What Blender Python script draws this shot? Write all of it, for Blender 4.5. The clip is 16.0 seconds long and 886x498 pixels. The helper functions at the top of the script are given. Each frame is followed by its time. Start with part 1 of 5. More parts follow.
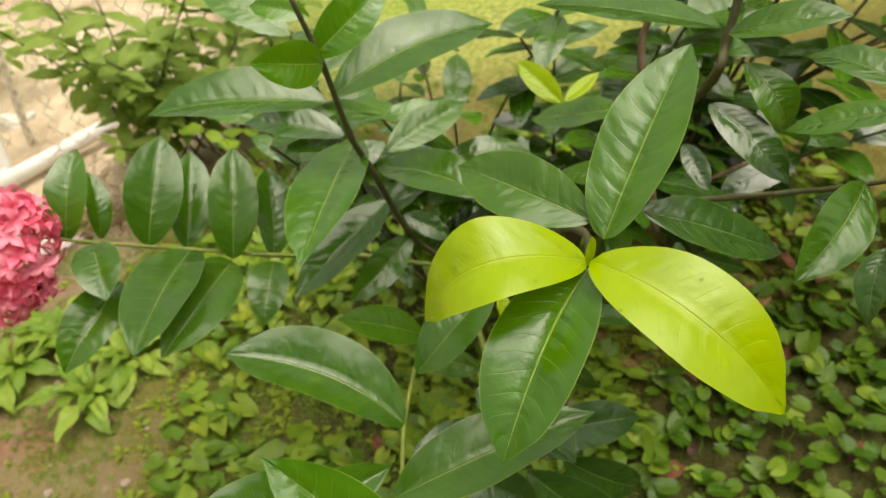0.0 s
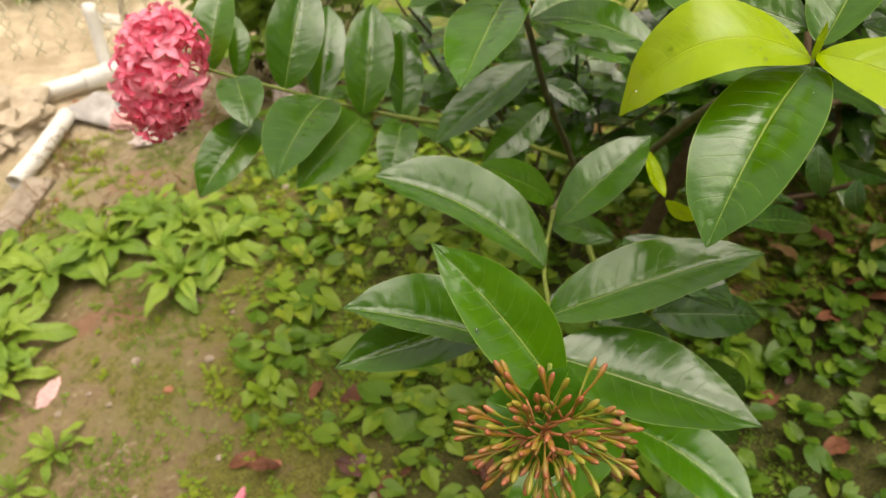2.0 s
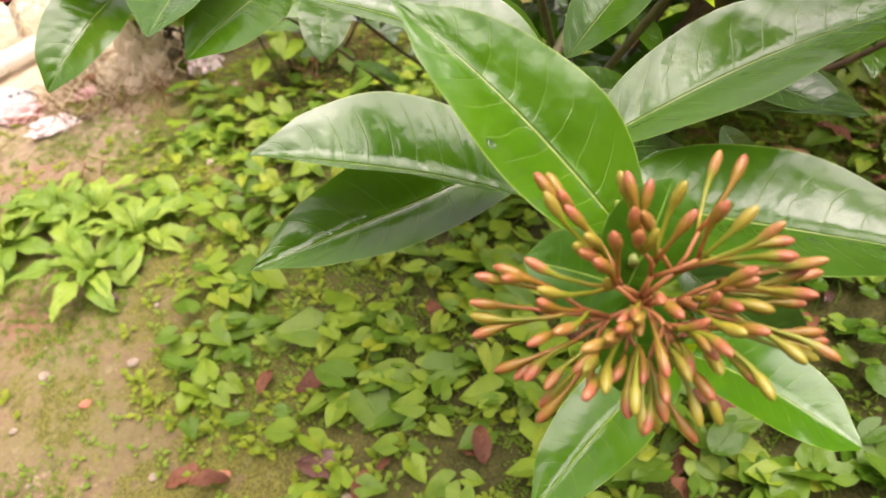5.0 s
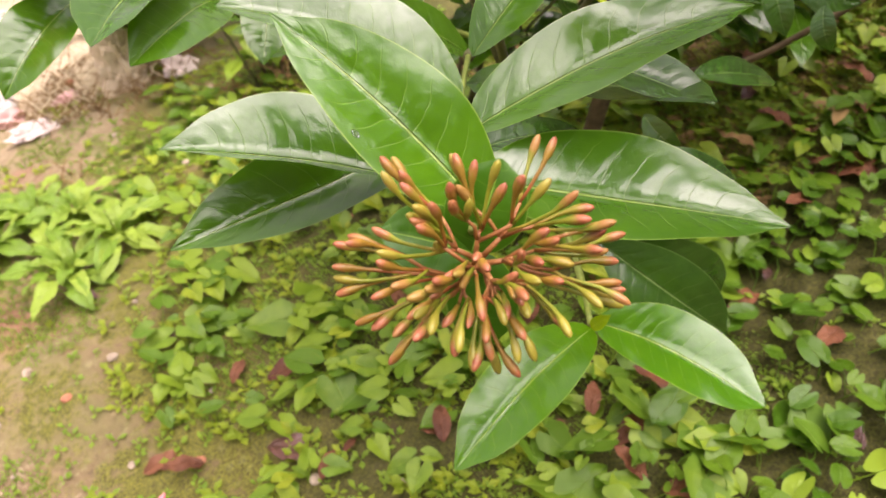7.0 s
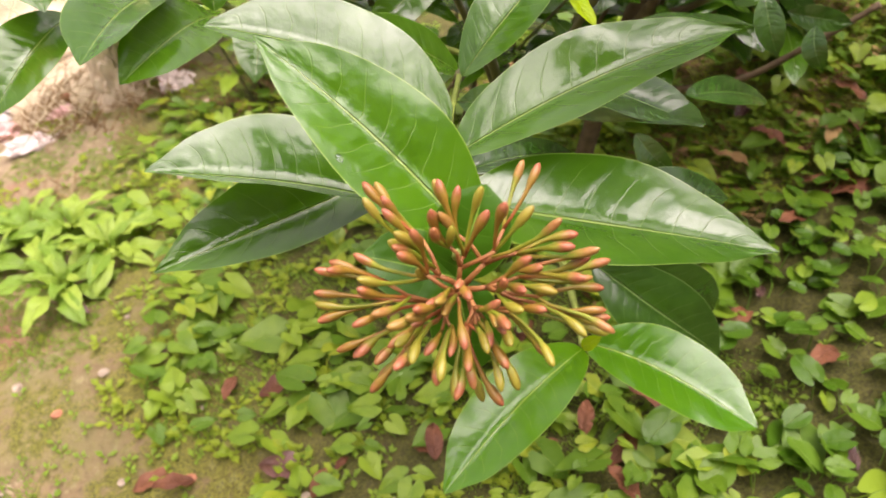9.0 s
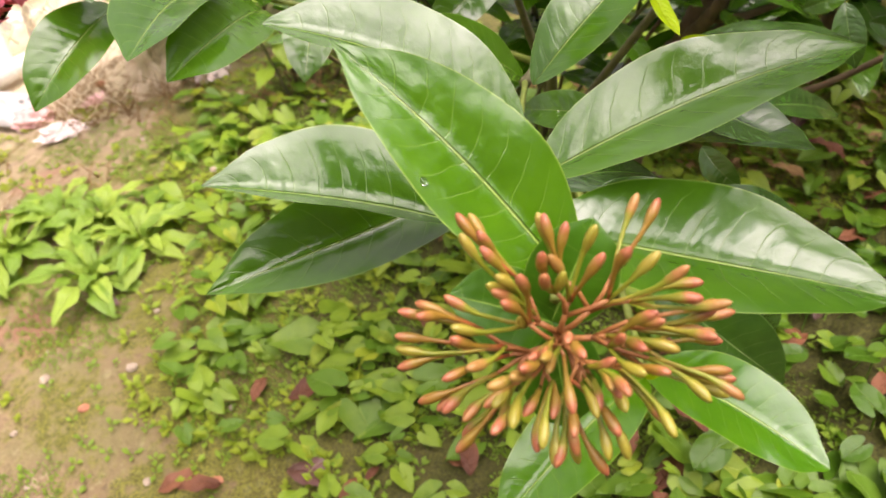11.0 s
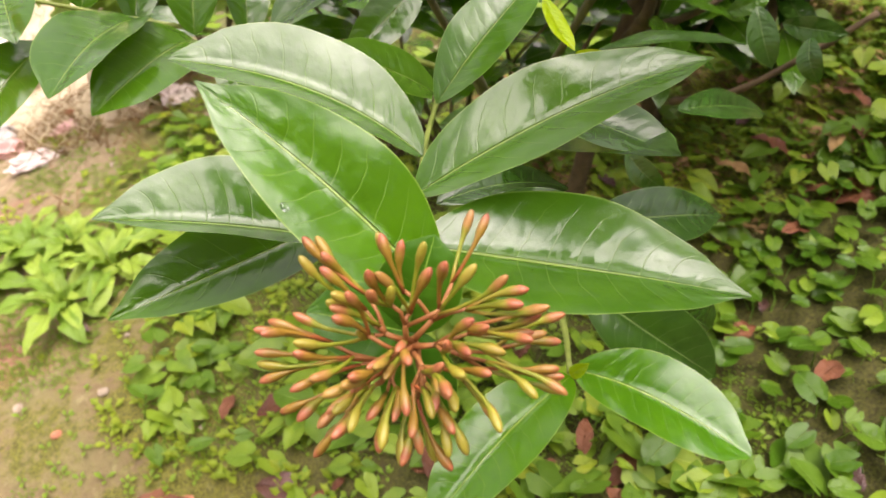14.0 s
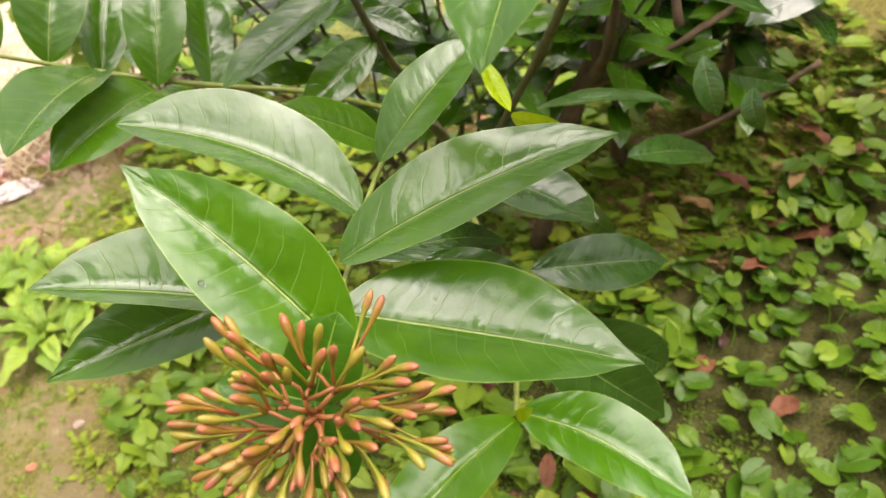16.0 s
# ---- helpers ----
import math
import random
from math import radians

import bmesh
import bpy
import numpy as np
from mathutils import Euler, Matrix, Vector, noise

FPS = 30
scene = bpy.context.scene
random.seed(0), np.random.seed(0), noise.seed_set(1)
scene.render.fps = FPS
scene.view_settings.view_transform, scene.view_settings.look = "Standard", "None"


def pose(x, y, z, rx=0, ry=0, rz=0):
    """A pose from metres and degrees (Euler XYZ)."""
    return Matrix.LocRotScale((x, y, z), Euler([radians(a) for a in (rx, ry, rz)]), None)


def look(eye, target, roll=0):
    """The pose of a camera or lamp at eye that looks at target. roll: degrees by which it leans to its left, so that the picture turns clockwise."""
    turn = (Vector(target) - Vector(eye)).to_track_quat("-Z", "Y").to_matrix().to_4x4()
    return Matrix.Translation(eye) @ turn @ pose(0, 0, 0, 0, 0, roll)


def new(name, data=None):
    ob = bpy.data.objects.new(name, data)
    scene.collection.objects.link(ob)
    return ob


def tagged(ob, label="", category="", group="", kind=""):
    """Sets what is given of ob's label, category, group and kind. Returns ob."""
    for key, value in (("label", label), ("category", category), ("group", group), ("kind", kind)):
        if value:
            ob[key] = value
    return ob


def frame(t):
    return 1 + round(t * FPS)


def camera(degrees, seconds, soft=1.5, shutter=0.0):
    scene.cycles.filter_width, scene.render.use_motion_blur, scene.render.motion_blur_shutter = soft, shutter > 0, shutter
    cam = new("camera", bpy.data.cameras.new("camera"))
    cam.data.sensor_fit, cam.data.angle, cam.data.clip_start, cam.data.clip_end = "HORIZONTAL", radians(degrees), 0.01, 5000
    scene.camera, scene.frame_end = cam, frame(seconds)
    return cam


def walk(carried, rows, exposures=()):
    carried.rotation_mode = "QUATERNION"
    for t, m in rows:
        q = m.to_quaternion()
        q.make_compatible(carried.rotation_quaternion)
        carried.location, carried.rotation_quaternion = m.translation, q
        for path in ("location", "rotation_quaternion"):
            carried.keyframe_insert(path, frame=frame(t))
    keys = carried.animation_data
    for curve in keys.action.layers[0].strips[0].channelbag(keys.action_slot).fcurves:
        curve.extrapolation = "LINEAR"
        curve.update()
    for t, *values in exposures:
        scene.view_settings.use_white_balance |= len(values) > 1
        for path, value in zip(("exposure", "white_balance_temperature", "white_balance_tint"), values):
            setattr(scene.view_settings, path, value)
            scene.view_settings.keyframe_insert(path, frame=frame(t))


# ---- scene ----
cam = camera(62.22, 16.0)
# seconds, eye, yaw to the left, pitch and roll
PATH = [
    (0, -0.09103, 0.07042, 1.10013, -15.966, -39.906, 1.801),
    (0.5, -0.10769, 0.04800, 1.09262, -12.475, -40.413, 0.638),
    (1, -0.11869, 0.03334, 1.07121, -11.413, -41.238, 0.807),
    (1.5, -0.16113, 0.02485, 1.04664, -10.202, -41.762, 2.516),
    (2, -0.18147, 0.02571, 1.00678, -10.964, -42.679, 4.512),
    (2.5, -0.17844, 0.02871, 0.95711, -12.065, -43.604, 4.639),
    (3, -0.17059, 0.04666, 0.90866, -13.001, -43.136, 4.224),
    (3.2, -0.17087, 0.05145, 0.88658, -13.483, -42.861, 4.588),
    (5.3, -0.17205, 0.12449, 0.80205, -16.073, -41.927, 1.637),
    (5.5, -0.16567, 0.12584, 0.80181, -16.119, -41.759, 1.887),
    (6, -0.15324, 0.12170, 0.80773, -16.501, -41.766, 1.196),
    (6.5, -0.14178, 0.09089, 0.81398, -16.957, -42.496, 0.347),
    (7, -0.13616, 0.06725, 0.82814, -16.546, -42.470, 0.687),
    (7.5, -0.13241, 0.06707, 0.82425, -16.669, -42.593, 0.794),
    (8, -0.13433, 0.06830, 0.82670, -16.593, -42.210, 0.839),
    (8.5, -0.13392, 0.06756, 0.82668, -16.459, -41.852, 0.834),
    (9, -0.12963, 0.07085, 0.82998, -16.813, -41.437, 1.068),
    (9.5, -0.13959, 0.08370, 0.82797, -15.494, -41.416, 1.838),
    (9.7, -0.14551, 0.08972, 0.82631, -14.740, -41.579, 1.822),
    (11.8, -0.14496, 0.11315, 0.81768, -14.602, -41.909, 1.250),
    (12, -0.14254, 0.10846, 0.82177, -14.616, -41.674, 0.985),
    (12.5, -0.13135, 0.10026, 0.82888, -15.029, -41.259, 0.672),
    (13, -0.11910, 0.09406, 0.83547, -15.081, -41.074, 0.222),
    (13.5, -0.10445, 0.08824, 0.84011, -15.614, -40.623, -0.057),
    (14, -0.10025, 0.08546, 0.83547, -15.403, -41.229, -0.660),
    (14.5, -0.08181, 0.08807, 0.83527, -16.354, -41.384, -0.618),
    (15, -0.10897, 0.08280, 0.84290, -13.275, -40.831, -1.507),
    (15.5, -0.08483, 0.08196, 0.85108, -15.001, -39.991, -0.987),
    (16, -0.06554, 0.07454, 0.86566, -15.948, -39.725, -0.392),
]
walk(cam, [(t, pose(x, y, z, 0, 0, yaw) @ pose(0, 0, 0, 90 + pitch) @ pose(0, 0, 0, 0, 0, roll)) for t, x, y, z, yaw, pitch, roll in PATH], [(0, 0.62, 7500, 13), (1, 0.58, 7450, 13), (2, 0.60, 7500, 15), (2.5, 0.84, 7350, 18), (3, 1.07, 7300, 21), (5.5, 1.38, 7000, 29), (9.5, 1.39, 7000, 28), (16, 1.39, 7050, 24)])
cam.data.dof.use_dof = True
cam.data.dof.focus_distance, cam.data.dof.aperture_fstop = 0.37, 13.5

# ---- light: a bright hazy sky with a soft sun high behind the viewer ----
SUN_UP, SUN_TURN = 84.0, 130.0
world = bpy.data.worlds.new("sky")
scene.world = world
world.use_nodes = True
wn = world.node_tree.nodes
sky = wn.new("ShaderNodeTexSky")
sky.sky_type, sky.sun_disc = "NISHITA", False
sky.sun_elevation, sky.sun_rotation = radians(SUN_UP), radians(SUN_TURN)
sky.air_density, sky.dust_density, sky.ozone_density = 1.0, 5.0, 0.6
haze = wn.new("ShaderNodeHueSaturation")
haze.inputs["Saturation"].default_value = 0.12
world.node_tree.links.new(sky.outputs[0], haze.inputs["Color"])
world.node_tree.links.new(haze.outputs[0], wn["Background"].inputs["Color"])
wn["Background"].inputs["Strength"].default_value = 0.125
sun_data = bpy.data.lights.new("sun", "SUN")
sun_data.energy, sun_data.angle, sun_data.color = 2.0, radians(70), (1.0, 0.97, 0.91)
sun = new("sun", sun_data)
sx, sy = math.sin(radians(SUN_TURN)) * math.cos(radians(SUN_UP)), math.cos(radians(SUN_TURN)) * math.cos(radians(SUN_UP))
sun.matrix_world = look((sx * 20, sy * 20, math.sin(radians(SUN_UP)) * 20), (0, 0, 0))


# ---- materials ----
class Nodes:
    """A short way to write node materials."""

    def __init__(self, name):
        self.mat = bpy.data.materials.new(name)
        self.mat.use_nodes = True
        self.tree = self.mat.node_tree
        self.bsdf = self.tree.nodes["Principled BSDF"]
        self.out = self.tree.nodes["Material Output"]

    def add(self, kind, **sets):
        n = self.tree.nodes.new(kind)
        for k, v in sets.items():
            setattr(n, k, v)
        return n

    def put(self, value, socket):
        if isinstance(value, (int, float)):
            socket.default_value = value
        elif isinstance(value, tuple):
            socket.default_value = (*value, 1.0)[: len(socket.default_value)]
        else:
            self.tree.links.new(value, socket)

    def math(self, op, a, b=0.0, c=0.0):
        n = self.add("ShaderNodeMath", operation=op)
        for v, s in zip((a, b, c), n.inputs):
            self.put(v, s)
        return n.outputs[0]

    def ramp(self, v, lo, hi):
        n = self.add("ShaderNodeMapRange", interpolation_type="SMOOTHSTEP")
        for value, s in zip((v, lo, hi), n.inputs):
            self.put(value, s)
        return n.outputs[0]

    def mix(self, f, a, b):
        n = self.add("ShaderNodeMix", data_type="RGBA")
        self.put(f, n.inputs["Factor"]), self.put(a, n.inputs[6]), self.put(b, n.inputs[7])
        return n.outputs[2]

    def noise(self, scale, detail=3.0, rough=0.5, vec=None):
        n = self.add("ShaderNodeTexNoise")
        n.inputs["Scale"].default_value, n.inputs["Detail"].default_value, n.inputs["Roughness"].default_value = scale, detail, rough
        if vec is not None:
            self.put(vec, n.inputs["Vector"])
        return n.outputs["Fac"]

    def place(self):
        return self.add("ShaderNodeTexCoord").outputs["Object"]

    def world(self):
        return self.add("ShaderNodeNewGeometry").outputs["Position"]

    def random(self):
        return self.add("ShaderNodeObjectInfo").outputs["Random"]

    def bump(self, height, strength, distance):
        n = self.add("ShaderNodeBump")
        n.inputs["Strength"].default_value, n.inputs["Distance"].default_value = strength, distance
        self.put(height, n.inputs["Height"])
        self.put(n.outputs[0], self.bsdf.inputs["Normal"])
        return n.outputs[0]

    def finish(self, color, rough, specular=0.5, coat=0.0):
        self.put(color, self.bsdf.inputs["Base Color"]), self.put(rough, self.bsdf.inputs["Roughness"])
        self.bsdf.inputs["Specular IOR Level"].default_value = specular
        self.bsdf.inputs["Coat Weight"].default_value = coat
        return self.mat


def leaf_material(name, dark, light, vein, rough, through_light, veins=11.0, relief=1.0, thin=0.16, wax=0.48, vary=0.25):
    """A leaf blade: pale midrib and side veins, mottled green, waxy gloss, light shining through."""
    k = Nodes(name)
    uv = k.add("ShaderNodeSeparateXYZ")
    k.put(k.add("ShaderNodeUVMap", uv_map="blade").outputs[0], uv.inputs[0])
    along, across = uv.outputs[0], k.math("ABSOLUTE", uv.outputs[1])
    rnd = k.random()
    blotch = k.noise(38.0, 4.0, 0.6, k.place())
    fine = k.noise(420.0, 3.0, 0.6, k.place())
    body = k.mix(k.ramp(k.math("ADD", k.math("MULTIPLY", blotch, 1.0 - vary), k.math("MULTIPLY", rnd, vary)), 0.3, 0.7), dark, light)
    wobble = k.math("MULTIPLY", k.math("SUBTRACT", k.noise(45.0, 2.0, 0.5, k.place()), 0.5), 0.6)
    lean = k.math("ADD", k.math("MULTIPLY", across, 0.055), k.math("MULTIPLY", k.math("MULTIPLY", across, across), 0.055))
    phase = k.math("ADD", k.math("MULTIPLY", k.math("SUBTRACT", along, lean), veins), wobble)
    saw = k.math("ABSOLUTE", k.math("SUBTRACT", k.math("FRACT", phase), 0.5))
    side = k.math("MULTIPLY", k.ramp(saw, 0.042, 0.0), k.ramp(across, 0.97, 0.55))
    mid = k.ramp(across, k.math("SUBTRACT", 0.055, k.math("MULTIPLY", along, 0.04)), 0.010)
    rim = k.ramp(across, 0.965, 1.0)
    col = k.mix(k.math("MULTIPLY", side, 0.17), body, vein)
    col = k.mix(k.math("MULTIPLY", mid, 0.8), col, vein)
    col = k.mix(k.math("MULTIPLY", rim, 0.6), col, vein)
    speck = k.ramp(k.noise(120.0, 2.0, 0.5, k.place()), 0.77, 0.80)
    col = k.mix(k.math("MULTIPLY", speck, 0.5), col, (0.10, 0.09, 0.03))
    lane = k.add("ShaderNodeCombineXYZ")
    k.put(k.math("MULTIPLY", phase, 0.8), lane.inputs[0]), k.put(k.math("MULTIPLY", uv.outputs[1], 1.6), lane.inputs[1]), k.put(k.math("MULTIPLY", rnd, 40.0), lane.inputs[2])
    patch = k.noise(0.7, 1.0, 0.5, lane.outputs[0])
    pleat = k.math("MULTIPLY", k.math("COSINE", k.math("MULTIPLY", phase, 6.2832)), k.math("MULTIPLY", k.ramp(across, 0.92, 0.12), k.ramp(k.noise(1.3, 1.0, 0.5, lane.outputs[0]), 0.40, 0.66)))
    streak = k.math("MULTIPLY", k.noise(4.0, 2.0, 0.6, lane.outputs[0]), k.math("MULTIPLY", k.ramp(across, 0.7, 0.05), 0.14))
    height = k.math("ADD", k.math("ADD", k.math("MULTIPLY", pleat, 0.15), streak), k.math("MULTIPLY", patch, 1.2))
    height = k.math("ADD", height, k.math("ADD", k.math("MULTIPLY", k.noise(55.0, 2.0, 0.5, k.place()), 0.40), k.math("MULTIPLY", fine, 0.06)))
    height = k.math("SUBTRACT", height, k.math("ADD", k.math("MULTIPLY", mid, 0.5), k.math("MULTIPLY", side, 0.05)))
    nrm = k.bump(height, 0.90 * relief, 0.0021)
    k.finish(col, k.math("ADD", rough, k.math("MULTIPLY", k.math("SUBTRACT", fine, 0.5), 0.16)), 0.25 + 0.70 * wax, wax)
    k.bsdf.inputs["Coat Roughness"].default_value = 0.16
    glow = k.add("ShaderNodeBsdfTranslucent")
    k.put(k.mix(0.6, col, through_light), glow.inputs["Color"]), k.put(nrm, glow.inputs["Normal"])
    both = k.add("ShaderNodeMixShader")
    both.inputs[0].default_value = thin
    k.put(k.bsdf.outputs[0], both.inputs[1]), k.put(glow.outputs[0], both.inputs[2]), k.put(both.outputs[0], k.out.inputs["Surface"])
    return k.mat


CUP = leaf_material("cup_leaf", (0.022, 0.088, 0.003), (0.036, 0.120, 0.004), (0.20, 0.34, 0.05), 0.34, (0.2, 0.5, 0.01), veins=5.0, relief=0.35, thin=0.1, wax=0.02)
YOUNG = leaf_material("young_leaf", (0.235, 0.375, 0.003), (0.29, 0.43, 0.004), (0.42, 0.54, 0.03), 0.20, (0.55, 0.70, 0.01), relief=0.7, thin=0.3, wax=0.16)
BRIGHT = leaf_material("bright_leaf", (0.043, 0.160, 0.003), (0.070, 0.210, 0.004), (0.30, 0.46, 0.06), 0.18, (0.3, 0.6, 0.01), relief=0.8, thin=0.25, wax=0.38)
FRESH = leaf_material("fresh_leaf", (0.034, 0.120, 0.002), (0.054, 0.162, 0.003), (0.28, 0.42, 0.07), 0.20, (0.2, 0.5, 0.01), relief=1.15, wax=0.40)
LEAF = leaf_material("mature_leaf", (0.030, 0.098, 0.004), (0.050, 0.138, 0.006), (0.22, 0.33, 0.07), 0.20, (0.12, 0.35, 0.01), relief=1.05, thin=0.2, wax=0.35)
DARK = leaf_material("old_leaf", (0.016, 0.052, 0.006), (0.030, 0.086, 0.009), (0.14, 0.23, 0.06), 0.21, (0.08, 0.25, 0.01), thin=0.1, wax=0.38)
WEED = leaf_material("weed_leaf", (0.135, 0.245, 0.026), (0.24, 0.350, 0.045), (0.34, 0.43, 0.12), 0.40, (0.4, 0.6, 0.03), veins=9.0, relief=2.0, thin=0.25, wax=0.0, vary=0.6)
COVER = leaf_material("cover_leaf", (0.080, 0.165, 0.014), (0.182, 0.278, 0.022), (0.19, 0.31, 0.05), 0.40, (0.25, 0.55, 0.02), veins=4.0, thin=0.25, wax=0.0, vary=0.5)
# darker copy of the cover leaf, with the shrubs' shade in its colour
SHADED_WEED = leaf_material("shaded_cover_leaf", (0.040, 0.105, 0.006), (0.085, 0.165, 0.010), (0.16, 0.26, 0.05), 0.35, (0.25, 0.5, 0.02), veins=4.0, thin=0.2, wax=0.0, vary=0.5)
COVER_PALE = leaf_material("pale_cover_leaf", (0.14, 0.22, 0.012), (0.25, 0.31, 0.020), (0.34, 0.42, 0.08), 0.5, (0.5, 0.6, 0.03), veins=4.0, thin=0.22, wax=0.0)
BUSH = leaf_material("bush_leaf", (0.16, 0.26, 0.045), (0.28, 0.39, 0.08), (0.26, 0.36, 0.09), 0.5, (0.3, 0.5, 0.03), veins=7.0, thin=0.45, wax=0.0)
DEAD = leaf_material("dead_leaf", (0.085, 0.030, 0.016), (0.17, 0.065, 0.030), (0.24, 0.11, 0.05), 0.55, (0.2, 0.1, 0.03), relief=1.6, thin=0.06, wax=0.0)
STRAW = leaf_material("straw_litter", (0.17, 0.09, 0.035), (0.34, 0.22, 0.09), (0.30, 0.20, 0.09), 0.6, (0.3, 0.2, 0.05), relief=1.4, thin=0.08, wax=0.0)
ROTTEN = leaf_material("rotten_leaf", (0.050, 0.022, 0.018), (0.11, 0.048, 0.036), (0.16, 0.08, 0.05), 0.35, (0.2, 0.1, 0.03), relief=2.0, thin=0.03, wax=0.1)


def plain(name, a, b, scale, rough, bump=0.0, depth=0.002, metal=0.0):
    """Two mottled tones with fine relief."""
    k = Nodes(name)
    n = k.noise(scale, 5.0, 0.6, k.place())
    f = k.noise(scale * 9.0, 3.0, 0.6, k.place())
    if bump:
        k.bump(k.math("ADD", n, k.math("MULTIPLY", f, 0.4)), bump, depth)
    k.bsdf.inputs["Metallic"].default_value = metal
    return k.finish(k.mix(k.ramp(k.math("ADD", k.math("MULTIPLY", n, 0.8), k.math("MULTIPLY", f, 0.2)), 0.3, 0.7), a, b), rough)


TWIG = plain("twig_bark", (0.055, 0.060, 0.022), (0.11, 0.105, 0.042), 90.0, 0.7, 0.6)
GREEN_STEM = plain("green_stem", (0.13, 0.18, 0.03), (0.21, 0.26, 0.05), 120.0, 0.5, 0.3)
BARK = plain("bark", (0.060, 0.038, 0.018), (0.13, 0.088, 0.045), 60.0, 0.85, 0.9, 0.004)
PIPE = plain("white_pipe", (0.62, 0.61, 0.56), (0.80, 0.79, 0.74), 14.0, 0.45, 0.2)
WIRE = plain("fence_wire", (0.84, 0.80, 0.58), (0.92, 0.89, 0.72), 50.0, 0.5, 0.2)
PEBBLE = plain("pebble", (0.22, 0.17, 0.12), (0.40, 0.33, 0.25), 40.0, 0.9, 0.7)
BRICK = plain("brick_crumb", (0.30, 0.11, 0.06), (0.42, 0.19, 0.11), 60.0, 0.9, 0.8)
SACK = plain("sack_cloth", (0.36, 0.29, 0.20), (0.52, 0.44, 0.33), 30.0, 0.85, 0.8, 0.004)
# sack cloth again, lightened to offset the bush's shade on the standing sack
PALE_SACK = plain("pale_sack_cloth", (0.52, 0.42, 0.29), (0.70, 0.60, 0.45), 30.0, 0.85, 0.8, 0.004)
BAG = plain("plastic_bag", (0.36, 0.34, 0.32), (0.50, 0.47, 0.44), 22.0, 0.35, 0.4, 0.002)
OLD_WOOD = plain("old_wood", (0.20, 0.16, 0.11), (0.36, 0.30, 0.23), 18.0, 0.85, 0.8, 0.003)
SPOT = plain("dark_spot", (0.02, 0.02, 0.025), (0.05, 0.05, 0.06), 40.0, 0.5)
PAPER = plain("soiled_paper", (0.50, 0.40, 0.37), (0.68, 0.60, 0.56), 25.0, 0.6, 0.5)
PINKISH = plain("pink_wrapper", (0.55, 0.30, 0.28), (0.70, 0.45, 0.42), 25.0, 0.4, 0.5)


def bud_material():
    """Brown-red stalk, yellow-green tube and salmon tip along the bud's length."""
    k = Nodes("bud")
    uv = k.add("ShaderNodeSeparateXYZ")
    k.put(k.add("ShaderNodeUVMap", uv_map="blade").outputs[0], uv.inputs[0])
    rnd = k.random()
    n = k.noise(260.0, 3.0, 0.6, k.place())
    at = k.math("ADD", k.math("ADD", uv.outputs[0], k.math("MULTIPLY", k.math("SUBTRACT", rnd, 0.5), 0.26)), k.math("MULTIPLY", k.math("SUBTRACT", n, 0.5), 0.25))
    stalk = k.mix(k.ramp(rnd, 0.25, 0.65), (0.30, 0.085, 0.026), (0.30, 0.23, 0.03))
    tube = k.mix(k.ramp(rnd, 0.1, 0.6), (0.23, 0.13, 0.016), (0.19, 0.22, 0.015))
    tip = k.mix(k.ramp(rnd, 0.52, 0.88), k.mix(k.ramp(n, 0.35, 0.65), (0.28, 0.068, 0.034), (0.38, 0.145, 0.066)), (0.25, 0.225, 0.024))
    col = k.mix(k.ramp(at, 0.18, 0.46), stalk, tube)
    col = k.mix(k.ramp(at, 0.70, 0.90), col, tip)
    k.bump(n, 0.25, 0.0008)
    k.bsdf.inputs["Subsurface Weight"].default_value = 0.15
    k.bsdf.inputs["Subsurface Radius"].default_value = (0.004, 0.002, 0.001)
    return k.finish(col, 0.42)


BUD = bud_material()


